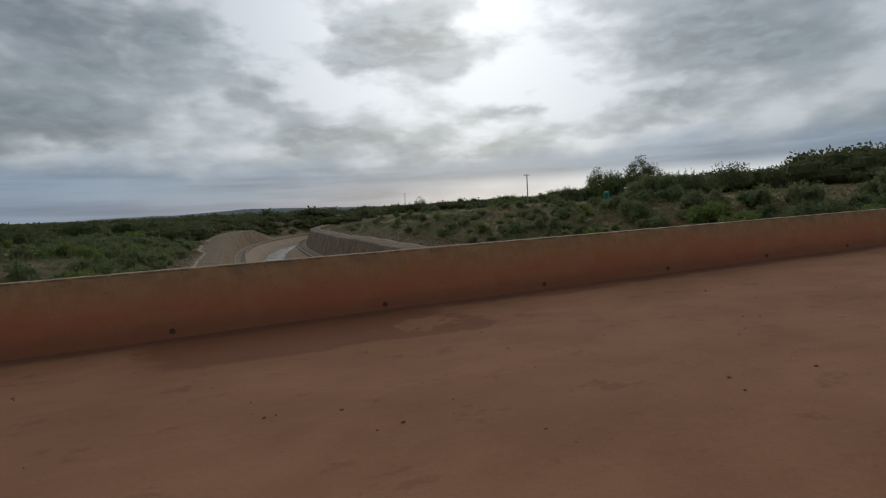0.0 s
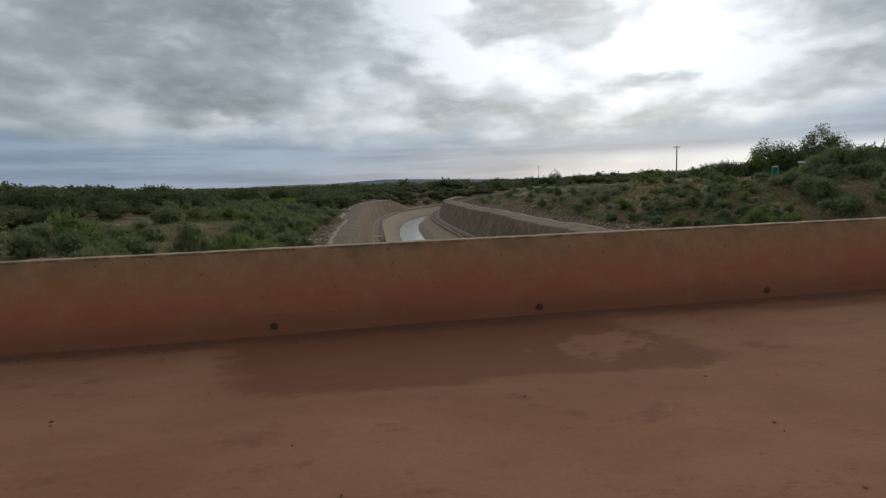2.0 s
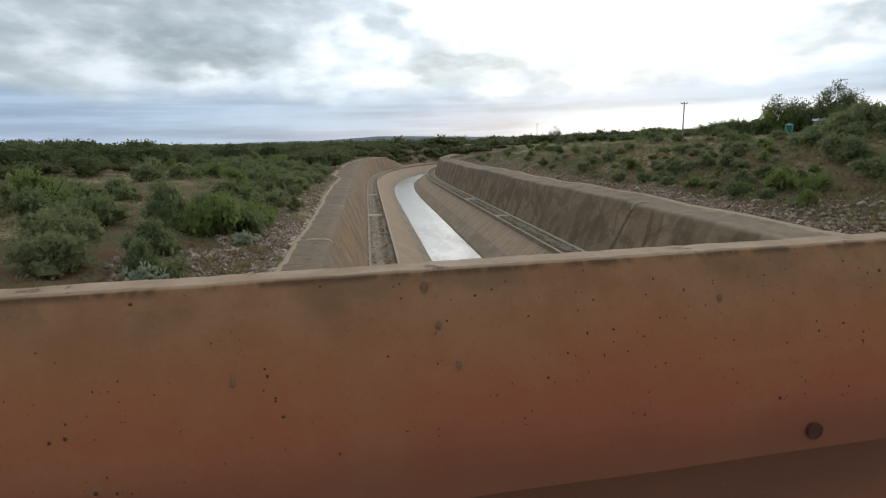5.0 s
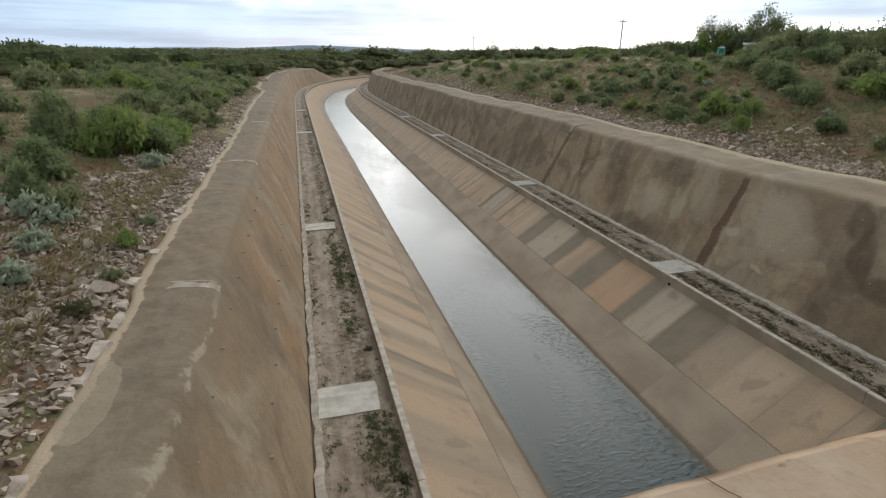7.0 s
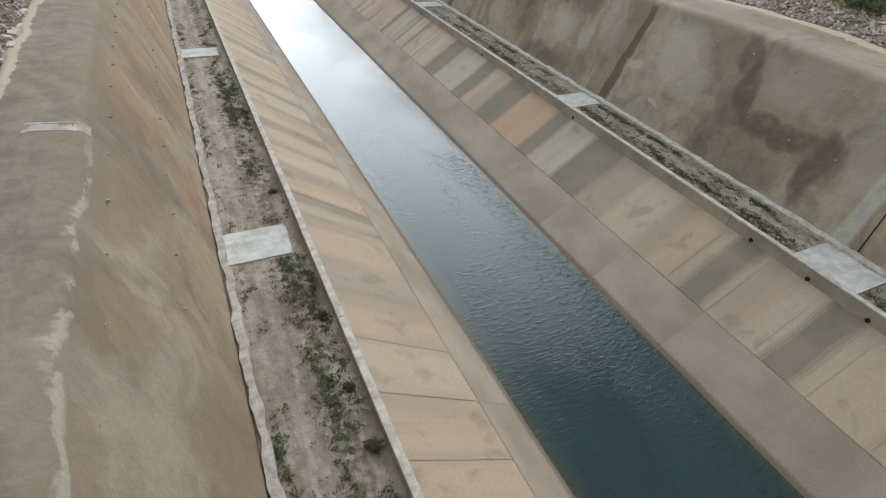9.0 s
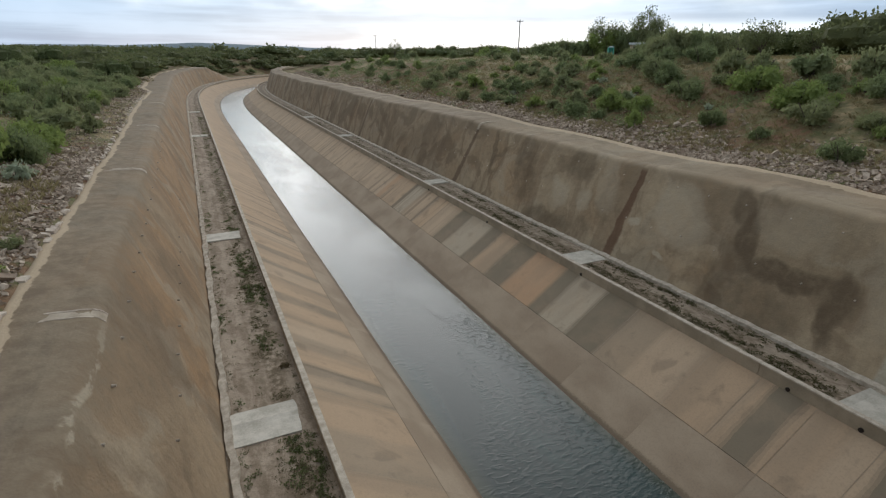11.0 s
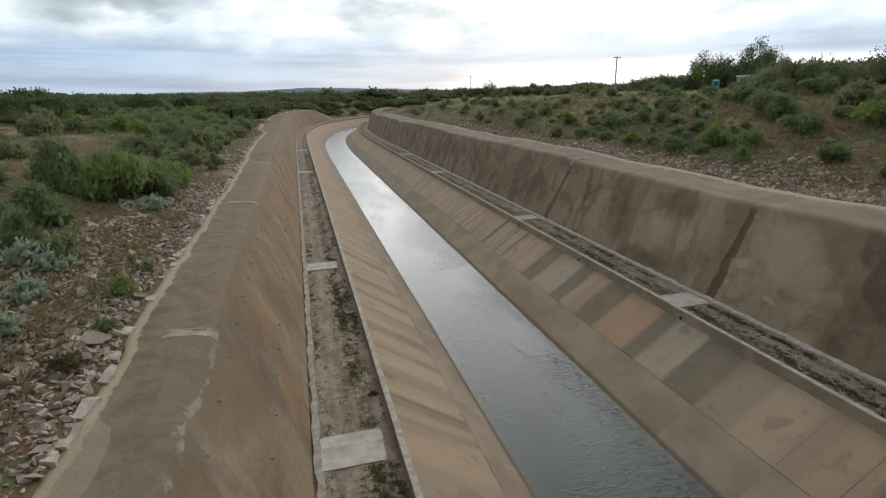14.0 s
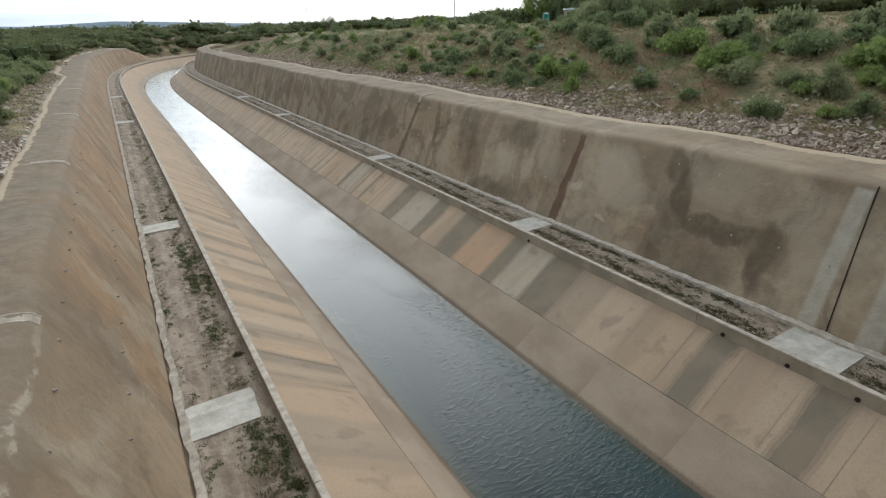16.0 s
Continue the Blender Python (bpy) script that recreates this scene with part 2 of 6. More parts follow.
    if right:
        for s0, v0, hs, hv, lean, colour, amount in STAINS:
            q = k.vmath('SUBTRACT', uvw, (s0, v0, 0.0))
            qs = k.add('ShaderNodeSeparateXYZ', {0: q})
            a = k.math('DIVIDE', k.math('SUBTRACT', qs.outputs[0], k.math('MULTIPLY', qs.outputs[1], lean)), hs)
            r2 = k.math('ADD', k.math('POWER', k.math('ABSOLUTE', a), 2.6), k.math('POWER', k.math('ABSOLUTE', k.math('DIVIDE', qs.outputs[1], hv)), 2.6))
            col = k.mix(k.math('MULTIPLY', k.math('MULTIPLY', k.step(r2, 0.25, 1.6, 1.0, 0.0), k.step(mott, 0.25, 0.6, 0.75, 1.15)), min(0.8, amount * 1.25)), col, colour)
        wob = k.math('MULTIPLY', k.math('SUBTRACT', k.noise(k.scaled(uv, (0.4, 0.9, 0.0)), 1.0, 4.0, 0.6), 0.5), 0.9)
        for s0, lean, half, colour, amount in ((27.55, 0.085, 0.34, (0.110, 0.058, 0.037), 0.78), (52.3, 0.30, 0.32, (0.095, 0.060, 0.042), 0.7), (88.9, 0.25, 0.35, (0.085, 0.056, 0.042), 0.75), (112, 0.2, 0.4, (0.10, 0.065, 0.045), 0.6)):
            x = k.math('ADD', k.math('MULTIPLY_ADD', up, lean, sep.outputs[0]), k.math('MULTIPLY', wob, 0.8))
            near = k.math('ABSOLUTE', k.math('SUBTRACT', x, s0))
            width = k.step(up, 0.0, 6.0, half * 1.25, half * 0.75)
            edge = k.math('DIVIDE', near, width)
            col = k.mix(k.math('MULTIPLY', k.step(edge, 0.8, 1.35, 1.0, 0.0), k.math('MULTIPLY', k.step(up, 6.4, 6.0), amount)), col, colour)
        for s0, half in ((10.08, 0.38), (7.55, 0.50)):
            near = k.math('ABSOLUTE', k.math('SUBTRACT', k.math('MULTIPLY_ADD', wob, 0.15, sep.outputs[0]), s0))
            col = k.mix(k.math('MULTIPLY', k.step(near, half * 0.7, half * 1.25, 1.0, 0.0), k.math('MULTIPLY', k.step(up, 6.5, 6.3), k.step(mott, 0.25, 0.65, 0.85, 0.5))), col, (0.48, 0.455, 0.405))
    col = k.mix(k.math('MULTIPLY', k.step(fine, 0.45, 0.75), 0.25), col, (0.13, 0.11, 0.09))
    if right:
        col = k.mix(k.math('MULTIPLY', k.step(sep.outputs[0], 42.0, 60.0), 0.38), col, (0.165, 0.125, 0.092))
    hgt = k.math('ADD', k.math('MULTIPLY', fine, 0.4), k.noise(p, 3.0, 4.0, 0.6))
    col = k.mix(1.0, col, (1.02, 0.985, 0.89), 'MULTIPLY')
    finish(k, b, col, 0.92, hgt, 0.7, 0.05)
    return m


TONES = {'o': (0.440, 0.318, 0.214), 'l': (0.462, 0.348, 0.244), 'm': (0.345, 0.268, 0.192), 'd': (0.200, 0.166, 0.120), 'b': (0.268, 0.214, 0.156), 'p': (0.415, 0.350, 0.268), 'r': (0.445, 0.288, 0.178)}
RUN_R = ((2.0, 'l'), (6.0, 'd'), (7.6, 'l'), (9.0, 'o'), (10.7, 'd'), (12.1, 'o'), (12.75, 'm'), (13.0, 'o'), (15.5, 'l'), (18.0, 'm'), (20.5, 'd'), (23.0, 'p'), (25.5, 'd'), (27.0, 'r'), (30.5, 'd'), (33.1, 'o'), (35.5, 'd'),
         (37.0, 'p'), (40.6, 'd'), (42.7, 'l'), (45.6, 'o'), (47.7, 'm'), (48.4, 'l'), (50.5, 'm'), (51.2, 'p'), (53.2, 'd'), (53.9, 'o'), (58.2, 'r'), (59.4, 'l'))
RUN_L = ((2.0, 'l'), (5.4, 'o'), (7.8, 'm'), (8.05, 'o'), (10.4, 'l'), (12.75, 'm'), (12.95, 'o'), (15.35, 'm'), (17.9, 'o'), (20.7, 'b'), (21.2, 'l'), (21.7, 'b'), (22.9, 'o'), (24.3, 'm'), (26.0, 'l'), (28.0, 'b'), (28.6, 'o'), (30.5, 'b'), (32.0, 'o'),
         (34.2, 'b'), (35.0, 'l'), (37.1, 'b'), (38.0, 'o'), (40.4, 'b'), (41.7, 'o'), (44.0, 'm'), (44.7, 'l'), (47.0, 'b'), (47.8, 'o'))


def mat_panel(run, name):
    """Canal lining: the upper row carries runs of dirt of uneven width down the slope, the lower row is evenly worn."""
    m, k, b = material(name)
    p = position(k)
    r = k.add('ShaderNodeObjectInfo').outputs['Random']
    uv = k.add('ShaderNodeUVMap', uv_map="UVMap").outputs[0]
    fine = k.noise(p, 11.0, 5.0, 0.65)
    if run:
        sep = k.add('ShaderNodeSeparateXYZ', {0: uv})
        wob = k.math('SUBTRACT', k.noise(k.scaled(uv, (0.9, 0.35, 0.0)), 1.0, 5.0, 0.6), 0.5)
        along = k.math('MULTIPLY_ADD', wob, 0.55, sep.outputs[0])
        tones = []
        for shift in (-0.16, 0.0, 0.14):
            ramp = k.add('ShaderNodeValToRGB', {0: k.math('DIVIDE', k.math('SUBTRACT', along, 2.0 + shift), 60.0)})
            ramp.color_ramp.interpolation = 'CONSTANT'
            for i, (at, tone) in enumerate(run):
                e = ramp.color_ramp.elements[i] if i < 2 else ramp.color_ramp.elements.new(1.0)
                e.position, e.color = (at - 2.0) / 60.0, (*TONES[tone], 1)
            tones.append(ramp.outputs[0])
        tone = k.mix(0.34, k.mix(0.5, tones[0], tones[1]), tones[2])
        fade = k.noise(k.vmath('ADD', k.scaled(uv, (0.42, 0.55, 0.0)), (9, 5, 0)), 1.0, 5.0, 0.6, 0.5)
        tone = k.mix(k.step(fade, 0.42, 0.66, 0.0, 0.50 if run is RUN_L else 0.22), tone, TONES['o'])
        soft = k.noise(k.scaled(uv, (0.55, 0.12, 0.0)), 1.0, 5.0, 0.55, 0.4)
        col = k.mix(k.math('MULTIPLY', k.step(soft, 0.46, 0.66), 0.38), tone, (0.240, 0.192, 0.142))
        thin = k.noise(k.scaled(uv, (1.15, 0.03, 0.0)), 1.0, 4.0, 0.6)
        col = k.mix(k.math('MULTIPLY', k.math('MULTIPLY', k.step(thin, 0.52, 0.60), k.step(sep.outputs[0], 40.0, 48.0)), 0.62), col, (0.185, 0.145, 0.105))
        spot = k.noise(uv, 0.75, 4.0, 0.55, 0.4)
        col = k.mix(k.math('MULTIPLY', k.step(spot, 0.56, 0.70), 0.42), col, (0.17, 0.135, 0.10))
        col = k.mix(k.math('MULTIPLY_ADD', r, 0.16, 0.0), col, (0.30, 0.25, 0.20))
    else:
        q = k.vmath('ADD', uv, k.add('ShaderNodeCombineXYZ', {0: k.math('MULTIPLY', r, 73.0), 1: k.math('MULTIPLY', r, 41.0), 2: 0.0}).outputs[0])
        n = k.noise(k.scaled(q, (0.25, 0.35, 0.0)), 1.0, 4.0, 0.55)
        col = k.mix(k.step(n, 0.35, 0.65), (0.290, 0.225, 0.165), (0.375, 0.300, 0.225))
        tide = k.add('ShaderNodeSeparateXYZ', {0: p}).outputs[2]
        tide = k.math('MULTIPLY_ADD', k.math('SUBTRACT', fine, 0.5), 0.25, tide)
        col = k.mix(k.math('MULTIPLY', k.step(tide, -15.98, -16.12), 0.75), col, (0.125, 0.095, 0.066))      # wet tide line
    col = k.mix(k.math('MULTIPLY', k.step(fine, 0.42, 0.75), 0.25), col, (0.15, 0.125, 0.10))
    col = k.mix(1.0, col, (1.02, 0.99, 0.93), 'MULTIPLY')
    finish(k, b, col, 0.88, fine, 0.4, 0.015)
    return m


def mat_coping():
    m, k, b = material("coping_concrete")
    p = position(k)
    n = k.noise(p, 0.6, 5.0, 0.6)
    fine = k.noise(p, 13.0, 4.0, 0.6)
    col = k.mix(k.step(n, 0.38, 0.62), (0.27, 0.235, 0.185), (0.36, 0.31, 0.245))
    col = k.mix(k.math('MULTIPLY', k.step(fine, 0.5, 0.75), 0.3), col, (0.17, 0.145, 0.115))
    col = k.mix(1.0, col, (1.05, 0.99, 0.90), 'MULTIPLY')
    finish(k, b, col, 0.88, fine, 0.4, 0.02)
    return m


def mat_water():
    m, k, b = material("canal_water")
    p = position(k)
    uv = k.add('ShaderNodeUVMap', uv_map="UVMap").outputs[0]
    across = k.add('ShaderNodeSeparateXYZ', {0: uv}).outputs[0]
    broad = k.noise(k.scaled(p, (0.30, 0.08, 1.0)), 1.0, 5.0, 0.6, 0.6)
    rip = k.noise(k.scaled(p, (0.8, 2.6, 1.0)), 2.6, 3.0, 0.5, 0.6)
    chop = k.noise(k.scaled(p, (0.6, 2.4, 1.0)), 6.5, 2.0, 0.5, 0.5)
    gust = k.step(k.noise(k.scaled(p, (0.16, 0.07, 1.0)), 1.0, 3.0, 0.6, 0.5), 0.42, 0.56)
    fleck = k.step(k.noise(k.scaled(p, (1.0, 1.9, 1.0)), 2.6, 3.0, 0.6, 0.4), 0.45, 0.85)
    hgt = k.math('ADD', k.math('MULTIPLY', rip, k.step(broad, 0.35, 0.65, 0.25, 0.70)), k.math('MULTIPLY', chop, k.math('MULTIPLY_ADD', gust, 0.16, 0.06)))
    hgt = k.math('ADD', hgt, k.math('MULTIPLY', fleck, k.math('MULTIPLY', gust, 0.80)))
    col = k.mix(k.step(broad, 0.35, 0.65), (0.004, 0.017, 0.015), (0.008, 0.028, 0.024))
    # the sloping bed shows through the shallow water along the banks
    edge = k.math('ADD', k.math('MINIMUM', across, k.math('SUBTRACT', 1.0, across)), k.math('MULTIPLY', k.math('SUBTRACT', broad, 0.5), 0.05))
    col = k.mix(k.math('MULTIPLY', k.step(edge, 0.16, 0.02), 0.8), col, (0.040, 0.042, 0.018))
    finish(k, b, col, 0.17, hgt, 0.19, 0.12)
    b.inputs['IOR'].default_value = 1.33
    b.inputs['Specular IOR Level'].default_value = 0.56
    return m


def mat_ditch():
    """Silted berm: dust, pale cement wash and strips of dead weeds."""
    m, k, b = material("silted_berm")
    uv = k.add('ShaderNodeUVMap', uv_map="UVMap").outputs[0]
    p = position(k)
    n = k.noise(k.scaled(p, (1.6, 0.5, 1.0)), 1.0, 5.0, 0.65, 0.5)
    spots = k.noise(p, 3.2, 5.0, 0.7)
    sep = k.add('ShaderNodeSeparateXYZ', {0: uv})
    lane = k.noise(k.add('ShaderNodeCombineXYZ', {0: k.math('MULTIPLY', sep.outputs[0], 0.05), 1: k.math('MULTIPLY', sep.outputs[1], 1.9), 2: 3.0}).outputs[0], 1.0, 2.0, 0.5)
    col = k.mix(k.step(n, 0.36, 0.64), (0.225, 0.180, 0.140), (0.355, 0.300, 0.245))
    uu = sep.outputs[1]
    lane_l = k.math('ABSOLUTE', k.math('ADD', uu, 1.25))
    lane_r = k.math('MULTIPLY', k.math('ABSOLUTE', k.math('SUBTRACT', uu, 20.4)), 0.6)
    weedy = k.step(k.math('ADD', k.math('MINIMUM', lane_l, lane_r), k.math('MULTIPLY', k.math('SUBTRACT', n, 0.5), 0.8)), 0.55, 0.15)
    dark = k.step(k.math('ADD', k.math('MULTIPLY', spots, 0.6), k.math('MULTIPLY', lane, 0.5)), 0.50, 0.66)
    col = k.mix(k.math('MULTIPLY', k.math('MAXIMUM', k.math('MULTIPLY', dark, 0.5), k.math('MULTIPLY', weedy, k.step(spots, 0.36, 0.58))), 0.85), col, (0.105, 0.082, 0.052))
    col = k.mix(1.0, col, (1.04, 0.985, 0.90), 'MULTIPLY')
    finish(k, b, col, 0.95, spots, 0.9, 0.06)
    return m


def mat_ground():
    m, k, b = material("dry_scrub_soil")
    p = position(k)
    n = k.noise(p, 0.10, 6.0, 0.6, 0.5)
    mid = k.noise(k.vmath('ADD', p, (31, 5, 0)), 0.55, 5.0, 0.6)
    fine = k.noise(p, 5.0, 5.0, 0.7)
    col = k.mix(k.step(n, 0.40, 0.60), (0.170, 0.084, 0.046), (0.205, 0.122, 0.068))
    straw = k.noise(k.vmath('ADD', p, (7, 55, 0)), 0.06, 5.0, 0.6, 0.6)
    high = k.add('ShaderNodeSeparateXYZ', {0: p}).outputs[2]
    col = k.mix(k.math('MULTIPLY', k.math('MAXIMUM', k.step(straw, 0.50, 0.60), k.step(high, -1.2, 0.3)), 0.75), col, (0.380, 0.300, 0.165))
    col = k.mix(k.math('MULTIPLY', k.step(mid, 0.42, 0.60), 0.8), col, (0.150, 0.140, 0.064))
    col = k.mix(k.math('MULTIPLY', k.step(fine, 0.50, 0.72), 0.5), col, (0.060, 0.048, 0.034))
    tuft = k.noise(k.vmath('ADD', p, (3, 81, 0)), 2.1, 4.0, 0.65)
    col = k.mix(k.math('MULTIPLY', k.step(tuft, 0.48, 0.62), k.step(mid, 0.36, 0.58, 0.3, 0.85)), col, (0.122, 0.128, 0.052))
    finish(k, b, col, 0.95, k.math('ADD', fine, tuft), 0.9, 0.14)
    return m


def mat_deck():
    """Bridge deck under a skin of clay dust, damp and redder in front of the barrier, darker along its foot."""
    m, k, b = material("dusty_deck")
    p = position(k)
    sep = k.add('ShaderNodeSeparateXYZ', {0: p})
    big = k.noise(k.scaled(p, (0.55, 0.8, 1.0)), 1.0, 9.0, 0.66, 0.25)
    mid = k.noise(k.scaled(p, (1.0, 1.7, 1.0)), 1.5, 9.0, 0.70, 0.2)
    track = k.noise(k.scaled(p, (0.25, 3.2, 1.0)), 1.0, 6.0, 0.6, 0.3)
    crumbs = k.noise(p, 9.0, 6.0, 0.7)
    fine = k.noise(p, 30.0, 6.0, 0.75)
    edge = k.math('ADD', sep.outputs[1], k.math('MULTIPLY', k.math('SUBTRACT', big, 0.5), 1.5))
    damp = k.step(edge, -1.86, -1.68)
    side = k.math('ADD', k.math('MULTIPLY_ADD', sep.outputs[1], 0.30, sep.outputs[0]), k.math('MULTIPLY', k.math('SUBTRACT', mid, 0.5), 1.0))
    side = k.math('MULTIPLY', k.step(side, -1.15, -0.85), k.step(side, 2.95, 2.55))
    damp = k.math('MULTIPLY', damp, side)
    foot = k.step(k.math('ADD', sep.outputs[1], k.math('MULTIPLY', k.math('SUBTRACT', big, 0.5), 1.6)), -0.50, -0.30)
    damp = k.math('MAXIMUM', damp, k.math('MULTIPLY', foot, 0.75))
    pale = k.vmath('LENGTH', k.scaled(k.vmath('SUBTRACT', k.vmath('ADD', p, k.scaled(k.vmath('SUBTRACT', k.add('ShaderNodeTexNoise', {'Vector': p, 'Scale': 1.6, 'Detail': 8.0, 'Roughness': 0.7}).outputs[1], (0.5, 0.5, 0.5)), (3.2, 2.0, 0))), (2.50, -1.12, 0.0)), (2.0, 2.6, 0.0)))
    damp = k.math('MULTIPLY', damp, k.step(pale, 0.60, 0.95, 0.25, 1.0))
    # ragged strip, darker towards the barrier
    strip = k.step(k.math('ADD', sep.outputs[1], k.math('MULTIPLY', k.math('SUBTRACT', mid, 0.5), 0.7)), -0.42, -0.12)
    col = k.mix(k.step(big, 0.32, 0.70), (0.285, 0.150, 0.088), (0.375, 0.208, 0.128))
    col = k.mix(k.math('MULTIPLY', k.step(track, 0.45, 0.70), 0.2), col, (0.345, 0.208, 0.125))
    col = k.mix(k.math('MULTIPLY', k.step(mid, 0.57, 0.64), 0.40), col, (0.185, 0.088, 0.052))
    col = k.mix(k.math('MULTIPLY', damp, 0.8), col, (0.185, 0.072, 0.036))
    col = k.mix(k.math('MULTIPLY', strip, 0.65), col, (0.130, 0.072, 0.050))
    col = k.mix(k.math('MULTIPLY', k.step(crumbs, 0.62, 0.74), 0.45), col, (0.120, 0.065, 0.042))
    col = k.mix(k.math('MULTIPLY', k.step(fine, 0.50, 0.78), 0.30), col, (0.15, 0.085, 0.055))
    col = k.mix(1.0, col, (1.10, 0.955, 0.85), 'MULTIPLY')
    finish(k, b, col, k.math('SUBTRACT', 0.95, k.math('MULTIPLY', damp, 0.15)), k.math('ADD', mid, k.math('ADD', k.math('MULTIPLY', crumbs, 0.5), k.math('MULTIPLY', fine, 0.25))), 0.6, 0.02)
    return m


def mat_barrier():
    """Cast concrete barrier: tan cement showing at the top, splashed with red clay below."""
    m, k, b = material("clay_splashed_concrete")
    p = position(k)
    z = k.add('ShaderNodeSeparateXYZ', {0: p}).outputs[2]
    wav = k.noise(k.scaled(p, (0.9, 0.9, 1.6)), 1.0, 4.0, 0.6)
    mott = k.noise(p, 4.5, 5.0, 0.65)
    fine = k.noise(p, 40.0, 4.0, 0.65)
    drip = k.noise(k.scaled(p, (7.0, 1.0, 0.5)), 1.0, 4.0, 0.6)
    h = k.math('ADD', z, k.math('ADD', k.math('MULTIPLY', k.math('SUBTRACT', wav, 0.5), 0.30), k.math('MULTIPLY', k.math('SUBTRACT', drip, 0.5), 0.10)))
    col = k.mix(k.step(mott, 0.35, 0.65), (0.345, 0.186, 0.088), (0.415, 0.240, 0.122))
    patch = k.step(k.noise(k.scaled(p, (1.3, 1.0, 1.8)), 1.0, 6.0, 0.65, 0.4), 0.38, 0.64)
    col = k.mix(k.math('MULTIPLY', k.step(h, 0.82, 0.48), k.math('MULTIPLY_ADD', patch, 0.35, 0.55)), col, (0.418, 0.160, 0.070))
    col = k.mix(k.math('MULTIPLY', k.step(h, 0.58, 0.30), k.math('MULTIPLY_ADD', patch, 0.4, 0.4)), col, (0.400, 0.124, 0.062))
    col = k.mix(k.math('MULTIPLY', k.step(h, 0.34, 0.08), 0.6), col, (0.235, 0.100, 0.055))
    grime = k.math('MULTIPLY', k.step(k.noise(k.scaled(p, (2.2, 1.0, 3.0)), 1.0, 7.0, 0.65), 0.46, 0.62), k.step(h, 0.62, 0.80))
    col = k.mix(k.math('MULTIPLY', grime, 0.48), col, (0.185, 0.128, 0.080))
    lip = k.math('MULTIPLY', k.step(z, 0.812, 0.838), k.step(k.noise(k.scaled(p, (5.0, 1.0, 3.0)), 1.0, 5.0, 0.65), 0.41, 0.57))
    col = k.mix(k.math('MULTIPLY', lip, 0.8), col, (0.120, 0.076, 0.044))
    col = k.mix(k.math('MULTIPLY', k.step(z, 0.842, 0.849), 0.85), col, k.mix(k.step(mott, 0.35, 0.7), (0.385, 0.270, 0.175), (0.50, 0.380, 0.265)))
    chip = k.math('MULTIPLY', k.step(k.noise(k.scaled(p, (6.0, 9.0, 6.0)), 1.0, 6.0, 0.68, 0.3), 0.59, 0.66), k.step(z, 0.80, 0.83))
    col = k.mix(k.math('MULTIPLY', chip, 0.8), col, (0.150, 0.092, 0.056))
    col = k.mix(k.math('MULTIPLY', k.step(fine, 0.55, 0.75), 0.25), col, (0.16, 0.09, 0.06))
    finish(k, b, col, 0.85, k.math('ADD', fine, mott), 0.35, 0.006)
    return m


def mat_leaf(name, c1, c2, c3, through_light=0.45):
    """Thin leaves: each its own green, letting some light through."""
    m = bpy.data.materials.new(name)
    m.use_nodes = True
    k = Nodes(m.node_tree)
    g = k.add('ShaderNodeNewGeometry')
    r = g.outputs['Random Per Island']
    o = k.add('ShaderNodeObjectInfo').outputs['Random']
    n = k.noise(g.outputs['Position'], 0.22, 3.0)
    fine = k.noise(g.outputs['Position'], 2.4, 4.0, 0.6)
    col = k.mix(k.math('ADD', k.math('MULTIPLY', r, 0.55), k.math('MULTIPLY', k.step(fine, 0.35, 0.68), 0.45)), c1, c2)
    col = k.mix(k.math('MULTIPLY', k.step(k.math('ADD', k.math('MULTIPLY', o, 0.5), k.math('MULTIPLY', n, 0.5)), 0.35, 0.62), 0.75), col, c3)
    b = k.add('ShaderNodeBsdfPrincipled', {'Base Color': col, 'Roughness': 0.7})
    b.inputs['Specular IOR Level'].default_value = 0.2
    t = k.add('ShaderNodeBsdfTranslucent', {'Color': col})
    mx = k.add('ShaderNodeMixShader', {0: through_light, 1: b, 2: t})
    out = k.add('ShaderNodeOutputMaterial')
    k.put(out.inputs[0], mx)
    return m


M_SHOT_L, M_SHOT_R = mat_shotcrete(False), mat_shotcrete(True)
M_UP_L, M_UP_R = mat_panel(RUN_L, "lining_concrete_upper_left"), mat_panel(RUN_R, "lining_concrete_upper_right")
M_LOW, M_COPING = mat_panel(None, "lining_concrete_lower"), mat_coping()
M_WATER, M_DITCH, M_GROUND, M_DECK, M_BARRIER = mat_water(), mat_ditch(), mat_ground(), mat_deck(), mat_barrier()
M_PALE = mat_simple("pale_mortar", (0.34, 0.285, 0.220), (0.56, 0.485, 0.390), 3.0, 0.9, 0.5)
M_KERB = mat_simple("dusty_mortar", (0.31, 0.250, 0.195), (0.55, 0.465, 0.375), 2.2, 0.9, 0.6)
M_CEMENT = mat_simple("grey_cement_slab", (0.40, 0.365, 0.300), (0.58, 0.535, 0.455), 1.4, 0.9, 0.4)
M_RIB = mat_simple("repair_mortar", (0.30, 0.245, 0.180), (0.41, 0.345, 0.262), 2.5, 0.9, 0.5)
M_DARK = mat_simple("dark_joint", (0.018, 0.014, 0.012), (0.035, 0.026, 0.020), 8.0, 0.9, 0.2)
M_PIPE = mat_simple("weathered_pipe", (0.33, 0.29, 0.24), (0.45, 0.41, 0.35), 8.0, 0.7, 0.2)
M_PLUG = mat_simple("grey_mortar_plug", (0.205, 0.128, 0.068), (0.290, 0.185, 0.100), 22.0, 0.9, 0.5)
# shade inside pits, drain holes and the crack is put into this dark colour
M_PIT = mat_simple("pit_shadowed_clay", (0.085, 0.040, 0.023), (0.135, 0.066, 0.038), 30.0, 0.95, 0.2)
